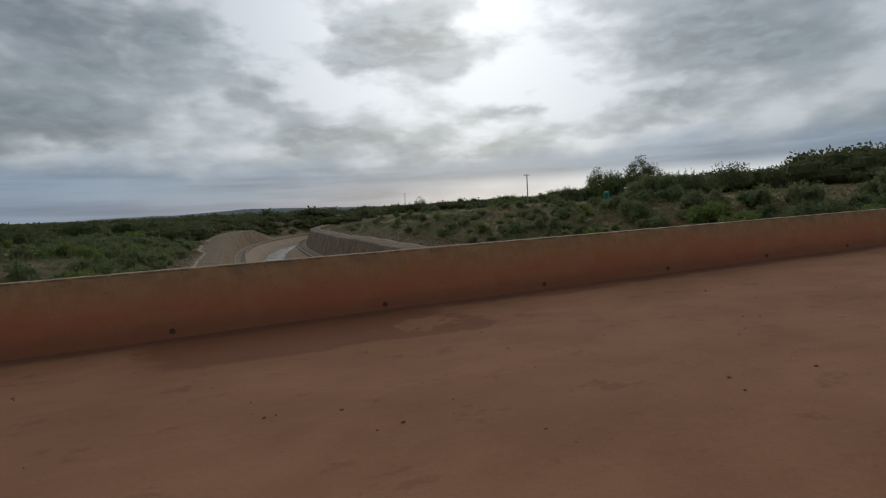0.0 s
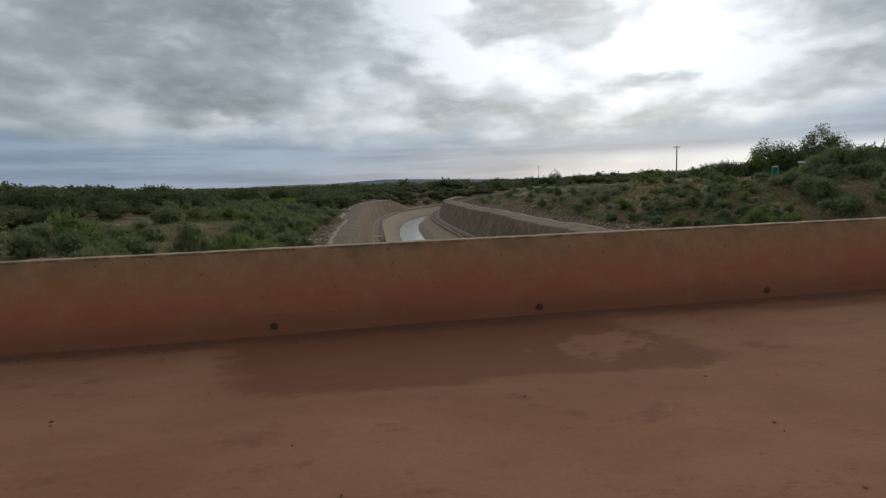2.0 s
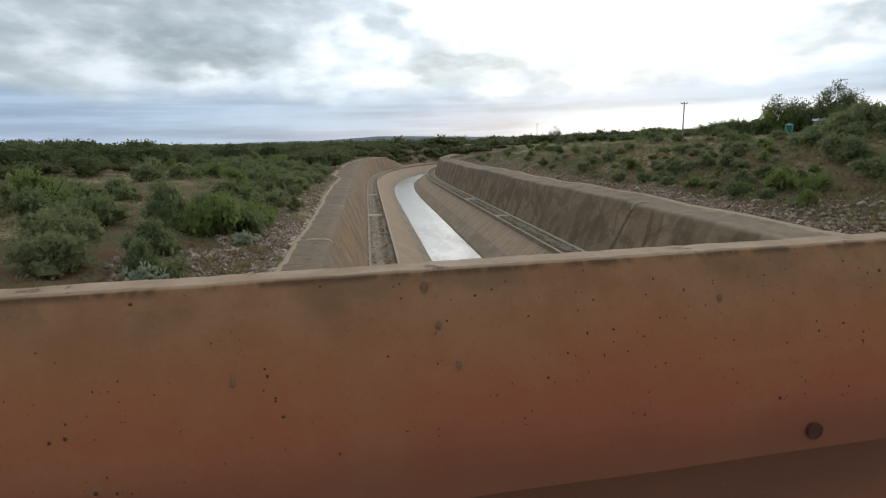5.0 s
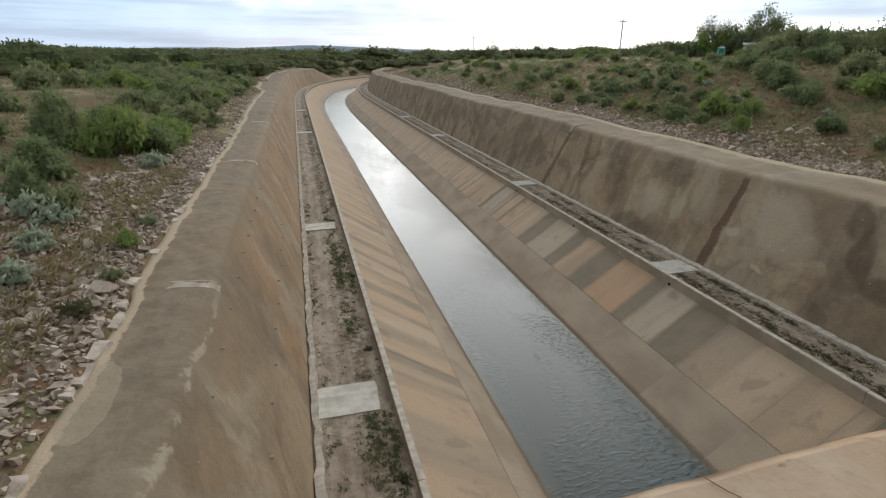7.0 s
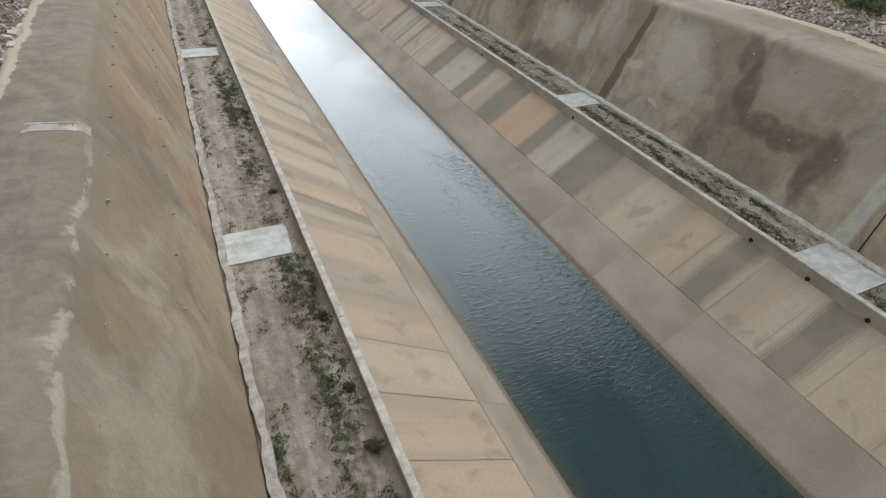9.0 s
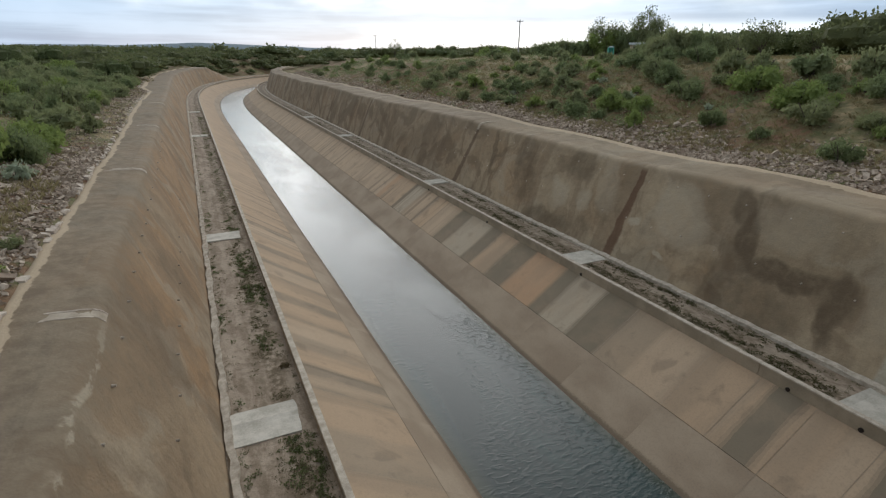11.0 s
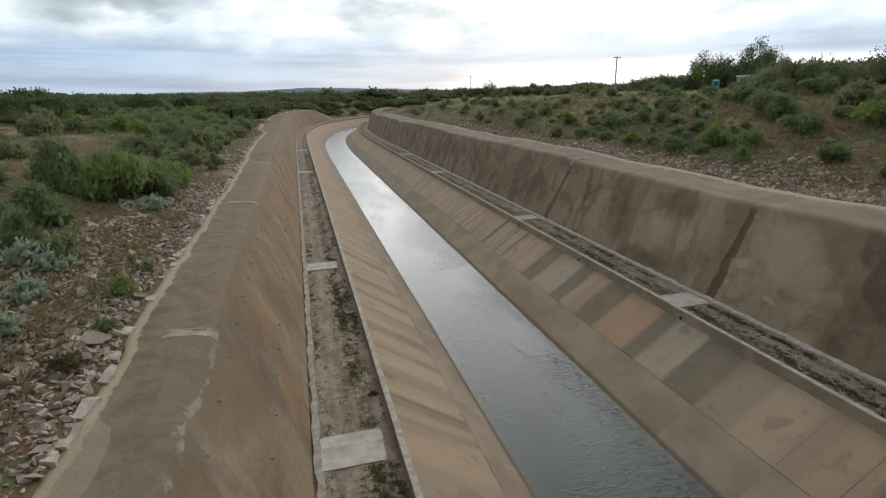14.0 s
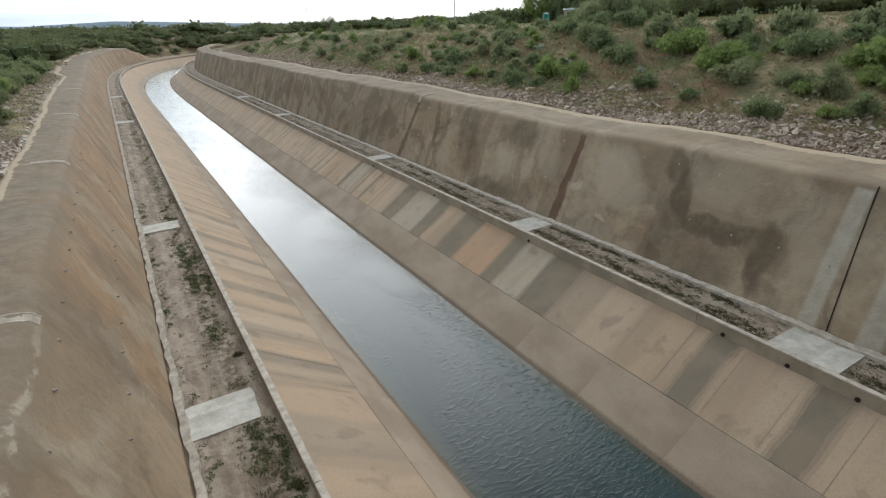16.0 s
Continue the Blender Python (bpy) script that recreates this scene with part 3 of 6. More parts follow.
M_BARK = mat_simple("grey_bark", (0.075, 0.058, 0.043), (0.15, 0.125, 0.10), 9.0, 0.95, 0.6)
M_LEAF = mat_leaf("thornbush_leaf", (0.134, 0.170, 0.074), (0.282, 0.326, 0.154), (0.265, 0.276, 0.138))
M_LEAF2 = mat_leaf("bright_shrub_leaf", (0.160, 0.218, 0.058), (0.305, 0.365, 0.122), (0.230, 0.282, 0.088))
M_FARLEAF = mat_leaf("woodland_leaf", (0.074, 0.097, 0.039), (0.168, 0.198, 0.080), (0.160, 0.168, 0.074))
M_TREELEAF = mat_leaf("tree_leaf", (0.100, 0.125, 0.052), (0.200, 0.232, 0.098), (0.160, 0.178, 0.082), 0.4)
M_PALELEAF = mat_leaf("milkweed_leaf", (0.28, 0.33, 0.22), (0.46, 0.50, 0.36), (0.37, 0.41, 0.29))
M_DRY = mat_leaf("dry_grass", (0.20, 0.165, 0.080), (0.32, 0.265, 0.140), (0.19, 0.190, 0.080))
M_WEED = mat_leaf("ditch_weed", (0.105, 0.085, 0.045), (0.185, 0.145, 0.082), (0.105, 0.105, 0.045))
M_POLE = mat_simple("grey_concrete_pole", (0.26, 0.25, 0.23), (0.36, 0.35, 0.32), 5.0, 0.85, 0.3)
M_TEAL = mat_simple("teal_plastic", (0.085, 0.34, 0.26), (0.100, 0.39, 0.30), 1.5, 0.5, 0.1)
M_TEALD = mat_simple("dark_teal_plastic", (0.018, 0.13, 0.10), (0.024, 0.16, 0.13), 1.5, 0.5, 0.1)
M_ROOF = mat_simple("pale_roof_sheet", (0.42, 0.46, 0.48), (0.56, 0.60, 0.62), 0.8, 0.45, 0.2)
M_PLASTER = mat_simple("ochre_plaster", (0.42, 0.34, 0.24), (0.52, 0.43, 0.32), 1.0, 0.9, 0.3)
M_SIGN = mat_simple("white_sign_face", (0.62, 0.62, 0.60), (0.72, 0.72, 0.70), 2.0, 0.5, 0.1)
# distance haze is mixed into the hill colour, there is no fog
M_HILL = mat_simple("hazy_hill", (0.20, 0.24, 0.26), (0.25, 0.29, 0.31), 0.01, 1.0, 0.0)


# ---------------------------------------------------------------- helpers of this scene
def mesh_object(name, verts, faces, mat, parent=None, uv=None, smooth=True, label=""):
    me = bpy.data.meshes.new(name)
    v = np.asarray(verts, dtype=np.float32).reshape(-1, 3)
    f = np.asarray(faces, dtype=np.int32)
    me.vertices.add(len(v))
    me.vertices.foreach_set("co", v.ravel())
    me.loops.add(f.size)
    me.polygons.add(len(f))
    me.loops.foreach_set("vertex_index", f.ravel())
    me.polygons.foreach_set("loop_start", np.arange(0, f.size, f.shape[1], dtype=np.int32))
    if uv is not None:
        lay = me.uv_layers.new(name="UVMap")
        lay.data.foreach_set("uv", np.asarray(uv, dtype=np.float32).reshape(-1, 2)[f.ravel()].ravel())
    me.polygons.foreach_set("use_smooth", np.full(len(f), smooth, dtype=bool))
    me.update(calc_edges=True)
    me.validate()
    me.materials.append(mat)
    ob = new(name, me)
    if parent is not None:
        ob.parent = parent
    if label:
        tagged(ob, label)
    return ob


def grid_faces(n, m, closed=False):
    i = np.arange(n - 1)[:, None]
    j = np.arange(m if closed else m - 1)[None, :]
    j2 = (j + 1) % m
    return np.stack([i * m + j, i * m + j2, (i + 1) * m + j2, (i + 1) * m + j], -1).reshape(-1, 4)


def part(name, bm, mat, parent=None, label="", smooth=False):
    me = bpy.data.meshes.new(name)
    bm.normal_update()
    bm.to_mesh(me)
    bm.free()
    for p in me.polygons:
        p.use_smooth = smooth
    me.materials.append(mat)
    ob = new(name, me)
    if parent is not None:
        ob.parent = parent
    if label:
        tagged(ob, label)
    return ob


def box_bm(sx, sy, sz, at=(0, 0, 0), bevel=0.02, bm=None):
    bm = bm or bmesh.new()
    r = bmesh.ops.create_cube(bm, size=1.0, matrix=Matrix.Translation(at) @ Matrix.Diagonal((sx, sy, sz, 1)))
    if bevel:
        es = list({e for v in r['verts'] for e in v.link_edges})
        bmesh.ops.bevel(bm, geom=es, offset=bevel, segments=2, affect='EDGES')
    return bm


def tube_bm(points, radii, seg=8, bm=None):
    bm = bm or bmesh.new()
    rings = []
    for i, (p, r) in enumerate(zip(points, radii)):
        p = Vector(p)
        d = (Vector(points[min(i + 1, len(points) - 1)]) - Vector(points[max(i - 1, 0)])).normalized()
        a = d.orthogonal().normalized()
        b = d.cross(a)
        rings.append([bm.verts.new(p + (a * math.cos(t) + b * math.sin(t)) * r) for t in (2 * math.pi * k / seg for k in range(seg))])
    for r0, r1 in zip(rings, rings[1:]):
        for k in range(seg):
            bm.faces.new((r0[k], r0[(k + 1) % seg], r1[(k + 1) % seg], r1[k]))
    bm.faces.new(rings[0][::-1])
    bm.faces.new(rings[-1])
    return bm


def fbm(x, y, seed=0.0, octaves=4):
    """Cheap smooth noise on arrays, about -1 to 1."""
    out, amp, f = 0.0, 1.0, 1.0
    for o in range(octaves):
        a = seed * 1.7 + o * 2.31
        out = out + amp * (np.sin(x * f * 1.13 + 1.9 * np.sin(y * f * 0.71 + a) + a) * np.cos(y * f * 0.97 + 1.6 * np.sin(x * f * 0.63 - a) - 2 * a))
        amp, f = amp * 0.55, f * 2.03
    return out / 1.6


# ---------------------------------------------------------------- the line of the canal
Z_COP, Z_DITCH, Z_SLOPE, Z_WATER, Z_CREST = -11.82, -12.27, -12.42, -16.2, -5.62
U_WALL_L, U_CREST_L = -3.46, -6.0
U_COP_R, U_WALL_R, U_CREST_R, U_BACK_R = 18.9, 22.45, 24.75, 29.0
S_MIN, S_MAX, DS = -70.0, 430.0, 0.5


def make_line():
    s = np.arange(S_MIN, S_MAX + DS, DS)
    h = np.radians(1.81) + np.zeros_like(s)
    curv = np.interp(s, (145, 200, 290, 430), (0.0, 0.11, 0.25, 0.25)) * math.pi / 180
    h = h + np.cumsum(curv) * DS
    x = np.cumsum(np.sin(h)) * DS
    y = np.cumsum(np.cos(h)) * DS
    i0 = int(round(-S_MIN / DS))
    return s, x - x[i0] + 3.57, y - y[i0] - 0.11, h


LINE_S, LINE_X, LINE_Y, LINE_H = make_line()


def canal(s, u, z):
    """World points at the distance s along the canal, u to the right of the left coping's inner edge, and the height z."""
    s = np.asarray(s, dtype=float)
    x, y, h = np.interp(s, LINE_S, LINE_X), np.interp(s, LINE_S, LINE_Y), np.interp(s, LINE_S, LINE_H)
    return np.stack(np.broadcast_arrays(x + u * np.cos(h), y - u * np.sin(h), z), -1)


def canal_coords(x, y):
    """s and u of world points, by the nearest place on the line."""
    ls, lx, ly, lh = LINE_S[::8], LINE_X[::8], LINE_Y[::8], LINE_H[::8]
    x, y = np.asarray(x, float).ravel(), np.asarray(y, float).ravel()
    s, u = np.empty(len(x)), np.empty(len(x))
    for a in range(0, len(x), 20000):
        dx, dy = x[a:a + 20000, None] - lx, y[a:a + 20000, None] - ly
        # the right-hand edge side of the bend is nearer, so judge by the middle of the water
        i = np.argmin((dx - 9.5 * np.cos(lh)) ** 2 + (dy + 9.5 * np.sin(lh)) ** 2, axis=1)
        r = np.arange(len(i))
        s[a:a + 20000] = ls[i] + dx[r, i] * np.sin(lh[i]) + dy[r, i] * np.cos(lh[i])
        u[a:a + 20000] = dx[r, i] * np.cos(lh[i]) - dy[r, i] * np.sin(lh[i])
    return s, u


def back_left(s):
    """u of the back edge of the left wall's top, which widens away from the bridge."""
    return np.interp(s, (0, 12, 20, 32, 45, 70, 85, 114, 122, 150, 430), (-8.0, -8.1, -8.3, -8.55, -8.7, -9.1, -9.3, -9.1, -11.2, -11.4, -11.4))


def crest_height(s, side):
    """Top of the cut walls; they sink to the berm where the cutting ends."""
    s = np.asarray(s, float)
    top = Z_CREST + 0.12 * np.sin(s * 0.11 + side) + 0.08 * np.sin(s * 0.37)
    end = (278, 312) if side < 0 else (330, 380)
    k = np.clip((s - end[0]) / (end[1] - end[0]), 0, 1)
    return top + (Z_DITCH + 0.3 - top) * k


def land(s, u):
    """Height of the natural ground beside the cutting."""
    s, u = np.asarray(s, float), np.asarray(u, float)
    left = u < 10
    d = np.where(left, back_left(s) - u, u - U_BACK_R)
    base = np.where(left, crest_height(s, -1), crest_height(s, 1)) + 0.12
    plain_l = -2.9 + np.clip((-u - 36) * 0.05, 0, 2.3) + 0.6 * fbm(s * 0.02, u * 0.02, 1.0, 3) - 0.9 * np.clip((s - 100) / 150, 0, 1)
    plain_r = 0.9 + 0.5 * fbm(s * 0.02, u * 0.02, 2.0, 3) - 2.6 * np.clip((s - 95) / 160, 0, 1) + np.clip((u - 70) * 0.02, 0, 1.2)
    run = np.where(left, 19.0, 24.0)
    k = np.clip(d / run, 0, 1)
    k = np.where(left, k ** 0.9, k ** 0.95)
    z = base + (np.where(left, plain_l, plain_r) - base) * (k * k * (3 - 2 * k) * 0.35 + k * 0.65)
    z = z + (0.16 * fbm(s * 0.6, u * 0.6, 3.0) + 0.30 * fbm(s * 0.13, u * 0.15, 5.0, 3)) * np.clip(d / 4, 0, 1)
    # embankments that carry the road to the bridge
    w = np.clip((6.0 - np.abs(s + 4.6)) / 5.0 + 1.0, 0, 1) * np.clip((d - 1.0) / 7.0, 0, 1)
    return z * (1 - w) + (-0.62) * w


# ---------------------------------------------------------------- ground
def make_ground():
    verts, faces, count = [], [], 0
    s = np.concatenate([np.arange(-68, 110, 0.9), np.arange(110, 428, 2.2)])
    for us in (np.concatenate([np.array([0.25, -0.15]), -0.15 - np.cumsum(np.linspace(0.5, 3.4, 30))]),
               np.concatenate([np.array([28.8, 29.2]), 29.2 + np.cumsum(np.linspace(0.5, 3.4, 32))])):
        S_, U_ = np.meshgrid(s, us, indexing='ij')
        if us[1] < us[0]:
            U_ = U_ + back_left(S_)
        Z_ = land(S_, U_)
        Z_[:, 0] -= 0.5
        p = canal(S_, U_, Z_)
        f = grid_faces(len(s), len(us))
        verts.append(p.reshape(-1, 3))
        faces.append((f if us[1] > us[0] else f[:, ::-1]) + count)
        count += p.size // 3
    # the plain, out to the horizon; it dips out of sight below the cutting
    r = np.concatenate([np.arange(0, 500, 9.0), 500 * 1.16 ** np.arange(0, 15)])
    ax = np.concatenate([-r[:0:-1], r])
    X_, Y_ = np.meshgrid(ax, ax + 60, indexing='ij')
    ss, uu = canal_coords(X_, Y_)
    z = land(np.clip(ss, -68, 428), np.where((uu > -40) & (uu < 62), np.where(uu < 10, -40, 62), uu)) - 0.25
    far = np.hypot(X_.ravel(), Y_.ravel())
    z = np.where(far > 600, -2.5, z)
    inside = (uu > -46) & (uu < 70) & (ss > -66) & (ss < 425)
    z = np.where(inside, -26.0, z)
    z = np.where((uu > -46) & (uu < 70) & (ss >= 425) & (far < 600), -2.0, z)
    p = np.stack([X_.ravel(), Y_.ravel(), z], -1)
    verts.append(p)
    faces.append(grid_faces(len(ax), len(ax)) + count)
    ob = mesh_object("ground", np.concatenate(verts), np.concatenate(faces), M_GROUND)
    tagged(ob, "reddish dry scrubland soil with sparse grass", "ground", kind="structure")


make_ground()


def make_hills():
    a = np.radians(np.linspace(-40, 60, 140))
    top = 26 + 12 * fbm(a * 9, a * 0 + 1, 4.0, 4) + 22 * np.exp(-((np.degrees(a) - 6) / 7.0) ** 2)
    rad = 3600.0
    rows = [np.stack([np.sin(a) * rad * k, np.cos(a) * rad * k, h], -1) for k, h in ((0.97, a * 0 - 6), (0.99, top * 0.6), (1.0, top), (1.06, a * 0 - 6))]
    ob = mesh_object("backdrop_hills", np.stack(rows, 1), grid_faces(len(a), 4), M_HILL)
    tagged(ob, "low hazy blue-grey hills on the horizon", "hills", kind="structure")


make_hills()


# ---------------------------------------------------------------- the cutting: walls, berms, lining, water
def wall_profile(side):
    """u and height share of the cut face, from the foot over the rounded crest."""
    if side < 0:
        foot, crest = U_WALL_L, U_CREST_L
    else:
        foot, crest = U_WALL_R, U_CREST_R
    t = np.linspace(0, 1, 13)
    bow = 0.16 * np.sin(t * math.pi)
    u = foot + (crest - foot) * (t * 0.86 + 0.14 * t ** 3) + bow * (-1 if side < 0 else 1) * 0.4
    v = t * 0.955
    cu = crest + (-1 if side < 0 else 1) * np.array([0.10, 0.28, 0.52, 0.8])
    cv = np.array([0.978, 0.991, 0.998, 1.0])
    return np.concatenate([u, cu]), np.concatenate([v, cv])


def wall_bulge(s, z, side):
    """Unevenness of the sprayed face: soft flutes that fade downwards."""
    k = np.clip((z - Z_DITCH) / 6.6, 0, 1)
    flute = np.abs(np.sin(s * 0.62 + 1.4 * fbm(s * 0.11, z * 0.05, 3.0, 2))) ** 0.7 - 0.6
    return 0.10 * fbm(s * 0.17, z * 0.10, 7.0 + side, 3) + 0.03 * fbm(s * 0.8, z * 0.4, 9.0 + side, 3) + (0.10 if side < 0 else 0.025) * flute * k


def make_wall(side):
    s = np.concatenate([np.arange(-30, 90, 0.45), np.arange(90, 380, 1.5)])
    u, v = wall_profile(side)
    S_, U_ = np.meshgrid(s, u, indexing='ij')
    V_ = np.broadcast_to(v, S_.shape)
    top = crest_height(s, side)[:, None]
    Z_ = Z_DITCH - 0.15 + (top - Z_DITCH + 0.15) * V_
    bulge = wall_bulge(S_, Z_, side)
    U2 = U_ + bulge * np.sin(np.clip(V_, 0, 1) * math.pi * 0.9)
    Z2 = Z_ + 0.05 * fbm(S_ * 0.7, U_ * 0.9, 4.0) * V_
    uv = np.stack([S_, Z_ - Z_DITCH], -1)
    f = grid_faces(len(s), len(u))
    name = "cut_wall_left" if side < 0 else "cut_wall_right"
    wall = mesh_object(name, canal(S_, U2, Z2), f if side < 0 else f[:, ::-1], M_SHOT_L if side < 0 else M_SHOT_R, uv=uv)
    tagged(wall, "steep sprayed-concrete cutting wall streaked with water stains", "wall", kind="structure")
    # the flat top behind the crest
    us = np.array([0, 0.15, 0.32, 0.5, 0.68, 0.86, 0.965, 1.0])
    a, b = (u[-1], back_left(s)[:, None] - 0.15) if side < 0 else (u[-1], U_BACK_R + 0.15)
    S_, K_ = np.meshgrid(s, us, indexing='ij')
    wob = 0.22 * fbm(S_[:, :1] * 0.55, S_[:, :1] * 0, 12.0 + side, 3)
    U_ = a + (b - a + wob) * K_
    Z_ = crest_height(s, side)[:, None] + 0.05 * fbm(S_ * 0.5, U_ * 0.7, 3.0) + 0.08 * K_ * (1 if side < 0 else 3.0)
    Z_[:, 0], U_[:, 0] = Z2[:, -1], U2[:, -1]
    Z_[:, -1] -= 0.5
    f = grid_faces(len(s), len(us))
    shelf = mesh_object("wall_top", canal(S_, U_, Z_), f if side < 0 else f[:, ::-1], M_SHOT_L if side < 0 else M_SHOT_R, wall, uv=np.stack([S_, 6.65 + 3.2 * K_], -1))
    return wall


wall_left, wall_right = make_wall(-1), make_wall(1)


def on_wall(side, s, v, out=0.0):
    """A point of the cut face at the height share v, and its outward direction."""
    u_, v_ = wall_profile(side)
    u = float(np.interp(v, v_, u_))
    z = Z_DITCH - 0.15 + (float(crest_height(s, side)) - Z_DITCH + 0.15) * v
    du = 0.93 * (1 if side < 0 else -1)
    p = canal(s, u + out * du, z + out * 0.36)
    q = canal(s, u + (out + 1) * du, z + (out + 1) * 0.36)
    return Vector(p), (Vector(q) - Vector(p)).normalized()


def wall_strip(side, s0, width, mat, parent, name, v0=0.0, v1=1.0, lean=0.0, lift=0.05, over=0.0, ragged=0.12, label=""):
    """A strip of mortar or stain relief that lies on a cut wall, and over its top for the given distance."""
    u_, v_ = wall_profile(side)
    sgn = -1 if side < 0 else 1
    vs = np.linspace(v0, min(v1, 1.0), 22)
    us = np.interp(vs, v_, u_)
    top = float(crest_height(s0, side))
    zs = Z_DITCH - 0.15 + (top - Z_DITCH + 0.15) * vs
    # outward normal of the profile
    tu, tz = np.gradient(us), np.gradient(zs)
    nu, nz = -sgn * np.abs(tz), np.abs(tu)
    ln = np.hypot(nu, nz)
    nu, nz = nu / ln, nz / ln
    if over > 0 and v1 >= 1.0:
        k = np.linspace(0.3, over, 8)
        us, zs = np.concatenate([us, us[-1] + sgn * k]), np.concatenate([zs, zs[-1] + 0 * k + 0.03])
        nu, nz = np.concatenate([nu, k * 0]), np.concatenate([nz, k * 0 + 1])
    n = len(us)
    rnd = np.random.RandomState(int(abs(s0) * 10) + 3)
    prof = [(-0.5, -0.12), (-0.42, 1.0), (0.42, 1.0), (0.5, -0.12)]
    P = np.zeros((n, 4, 3))
    wob = rnd.uniform(-ragged, ragged, (n, 2)) * width
    for j, (k, l) in enumerate(prof):
        ss = s0 + lean * np.linspace(0, 1, n) + k * width + wob[:, 0 if k < 0 else 1]
        bul = wall_bulge(ss, zs, side)
        vv = np.clip((zs - Z_DITCH) / (top - Z_DITCH), 0, 1)
        P[:, j] = canal(ss, us + bul * np.sin(vv * math.pi * 0.9) + nu * lift * l, zs + nz * lift * l)
    return mesh_object(name, P, grid_faces(n, 4), mat, parent, smooth=False, label=label)


for s0 in (16.9, 38.0, 62.0, 86.0):
    wall_strip(-1, s0, 0.44, M_RIB, wall_left, "repair_rib", v0=0.945, over=2.2, lift=0.012, lean=-0.3, ragged=0.08)
    for ds in (-0.22, 0.22):
        wall_strip(-1, s0 + ds, 0.09, M_KERB, wall_left, "mortar_seam", v0=0.945, over=2.2, lift=0.018, lean=-0.3, ragged=0.25)
for s0 in (50.6, 86.5):
    wall_strip(1, s0, 0.4, M_RIB, wall_right, "repair_rib", v0=0.9, over=2.6, lift=0.07)
wall_strip(1, 9.15, 0.055, M_DARK, wall_right, "expansion_joint", v0=0.0, v1=0.98, lean=0.5, lift=0.04, ragged=0.05, label="black open expansion joint")


def make_weeps():
    bm = tube_bm([(0, 0, -0.05), (0, 0, 0.06)], [0.038, 0.038], 8)
    me = bpy.data.meshes.new("drain_pipe")
    bm.to_mesh(me)
    bm.free()
    me.materials.append(M_KERB)
    for side, wall in ((-1, wall_left), (1, wall_right)):
        for row, (v, s0) in enumerate(((0.855, 7.1), (0.46, 7.8))):
            for i in range(24):
                s = s0 + 2.43 * i - (5 if side > 0 else 2.43)
                p, d = on_wall(side, s + 0.12 * math.sin(i * 7.3), v + 0.012 * math.sin(i * 3.1 + row), 0.02)
                ob = new("drain_pipe", me)
                ob.matrix_world = Matrix.Translation(p) @ (d + Vector((0, 0, -0.5))).to_track_quat('Z', 'Y').to_matrix().to_4x4()
                ob.parent = wall


make_weeps()


def make_berm(name, u0, u1, label):
    s = np.concatenate([np.arange(-30, 90, 0.5), np.arange(90, 400, 2.0)])
    us = np.linspace(u0, u1, 12)
    S_, U_ = np.meshgrid(s, us, indexing='ij')
    Z_ = Z_DITCH + 0.05 * fbm(S_ * 0.9, U_ * 1.7, 2.0) + 0.06 * np.abs((U_ - u0) / (u1 - u0) - 0.5)
    ob = mesh_object(name, canal(S_, U_, Z_), grid_faces(len(s), len(us))[:, ::-1], M_DITCH, uv=np.stack([S_, U_], -1))
    return tagged(ob, label, "berm", kind="structure")


berm_left = make_berm("berm_left", U_WALL_L - 0.5, -0.2, "silted concrete berm with strips of dead weeds")
berm_right = make_berm("berm_right", U_COP_R + 0.2, U_WALL_R + 0.5, "narrow silted berm full of dry weeds")


def extrude_along(name, s, profile, mat, parent, smooth=False, wobble=0.0, seed=1.0, label=""):
    """A closed cross-section (u, z) carried along the canal, with capped ends."""
    prof = np.array(profile, float)
    S_ = np.asarray(s, float)[:, None]
    m = len(prof)
    U_ = prof[None, :, 0] + wobble * fbm(S_ * 1.9, prof[None, :, 0] * 3, seed, 4)
    Z_ = prof[None, :, 1] + wobble * 0.5 * fbm(S_ * 2.3, prof[None, :, 1] * 3, seed + 2, 4)
    P = canal(np.broadcast_to(S_, U_.shape), U_, Z_)
    f = grid_faces(len(s), m, closed=True)
    if m == 4:
        n = len(s)
        f = np.concatenate([f, np.array([[3, 2, 1, 0], [(n - 1) * m + j for j in range(4)]])])
    return mesh_object(name, P, f, mat, parent, smooth=smooth, label=label)


# ragged mortar kerb at the foot of each wall
for side, u0, parent in ((-1, U_WALL_L + 0.12, wall_left), (1, U_WALL_R - 0.12, wall_right)):
    w = 0.16 if side < 0 else 0.20
    extrude_along("foot_kerb", np.arange(-25, 300, 0.3), [(u0 - w, Z_DITCH - 0.1), (u0 - w * 0.9, Z_DITCH + 0.20), (u0 + w * 0.8, Z_DITCH + 0.26), (u0 + w, Z_DITCH - 0.1)],
                  M_PALE, parent, wobble=0.09, seed=5 + side, label="ragged pale mortar kerb")

# cement slabs laid across the berms
for parent, u0, u1, places in ((berm_left, U_WALL_L + 0.2, -0.75, ((17.75, 2.1), (42.0, 1.9), (99.0, 2.4), (140.0, 2.4))),
                               (berm_right, U_COP_R + 0.32, U_WALL_R - 0.2, ((7.4, 2.9), (27.0, 2.0), (52.6, 1.9), (90.5, 2.4), (120.6, 2.4)))):
    for s0, ln in places:
        z = Z_DITCH + 0.07
        extrude_along("cross_slab", np.linspace(s0, s0 + ln, 9), [(u0, z - 0.2), (u0, z), (u1, z + 0.01), (u1, z - 0.2)], M_CEMENT, parent, wobble=0.10, seed=s0, label="pale grey cement slab across the berm")

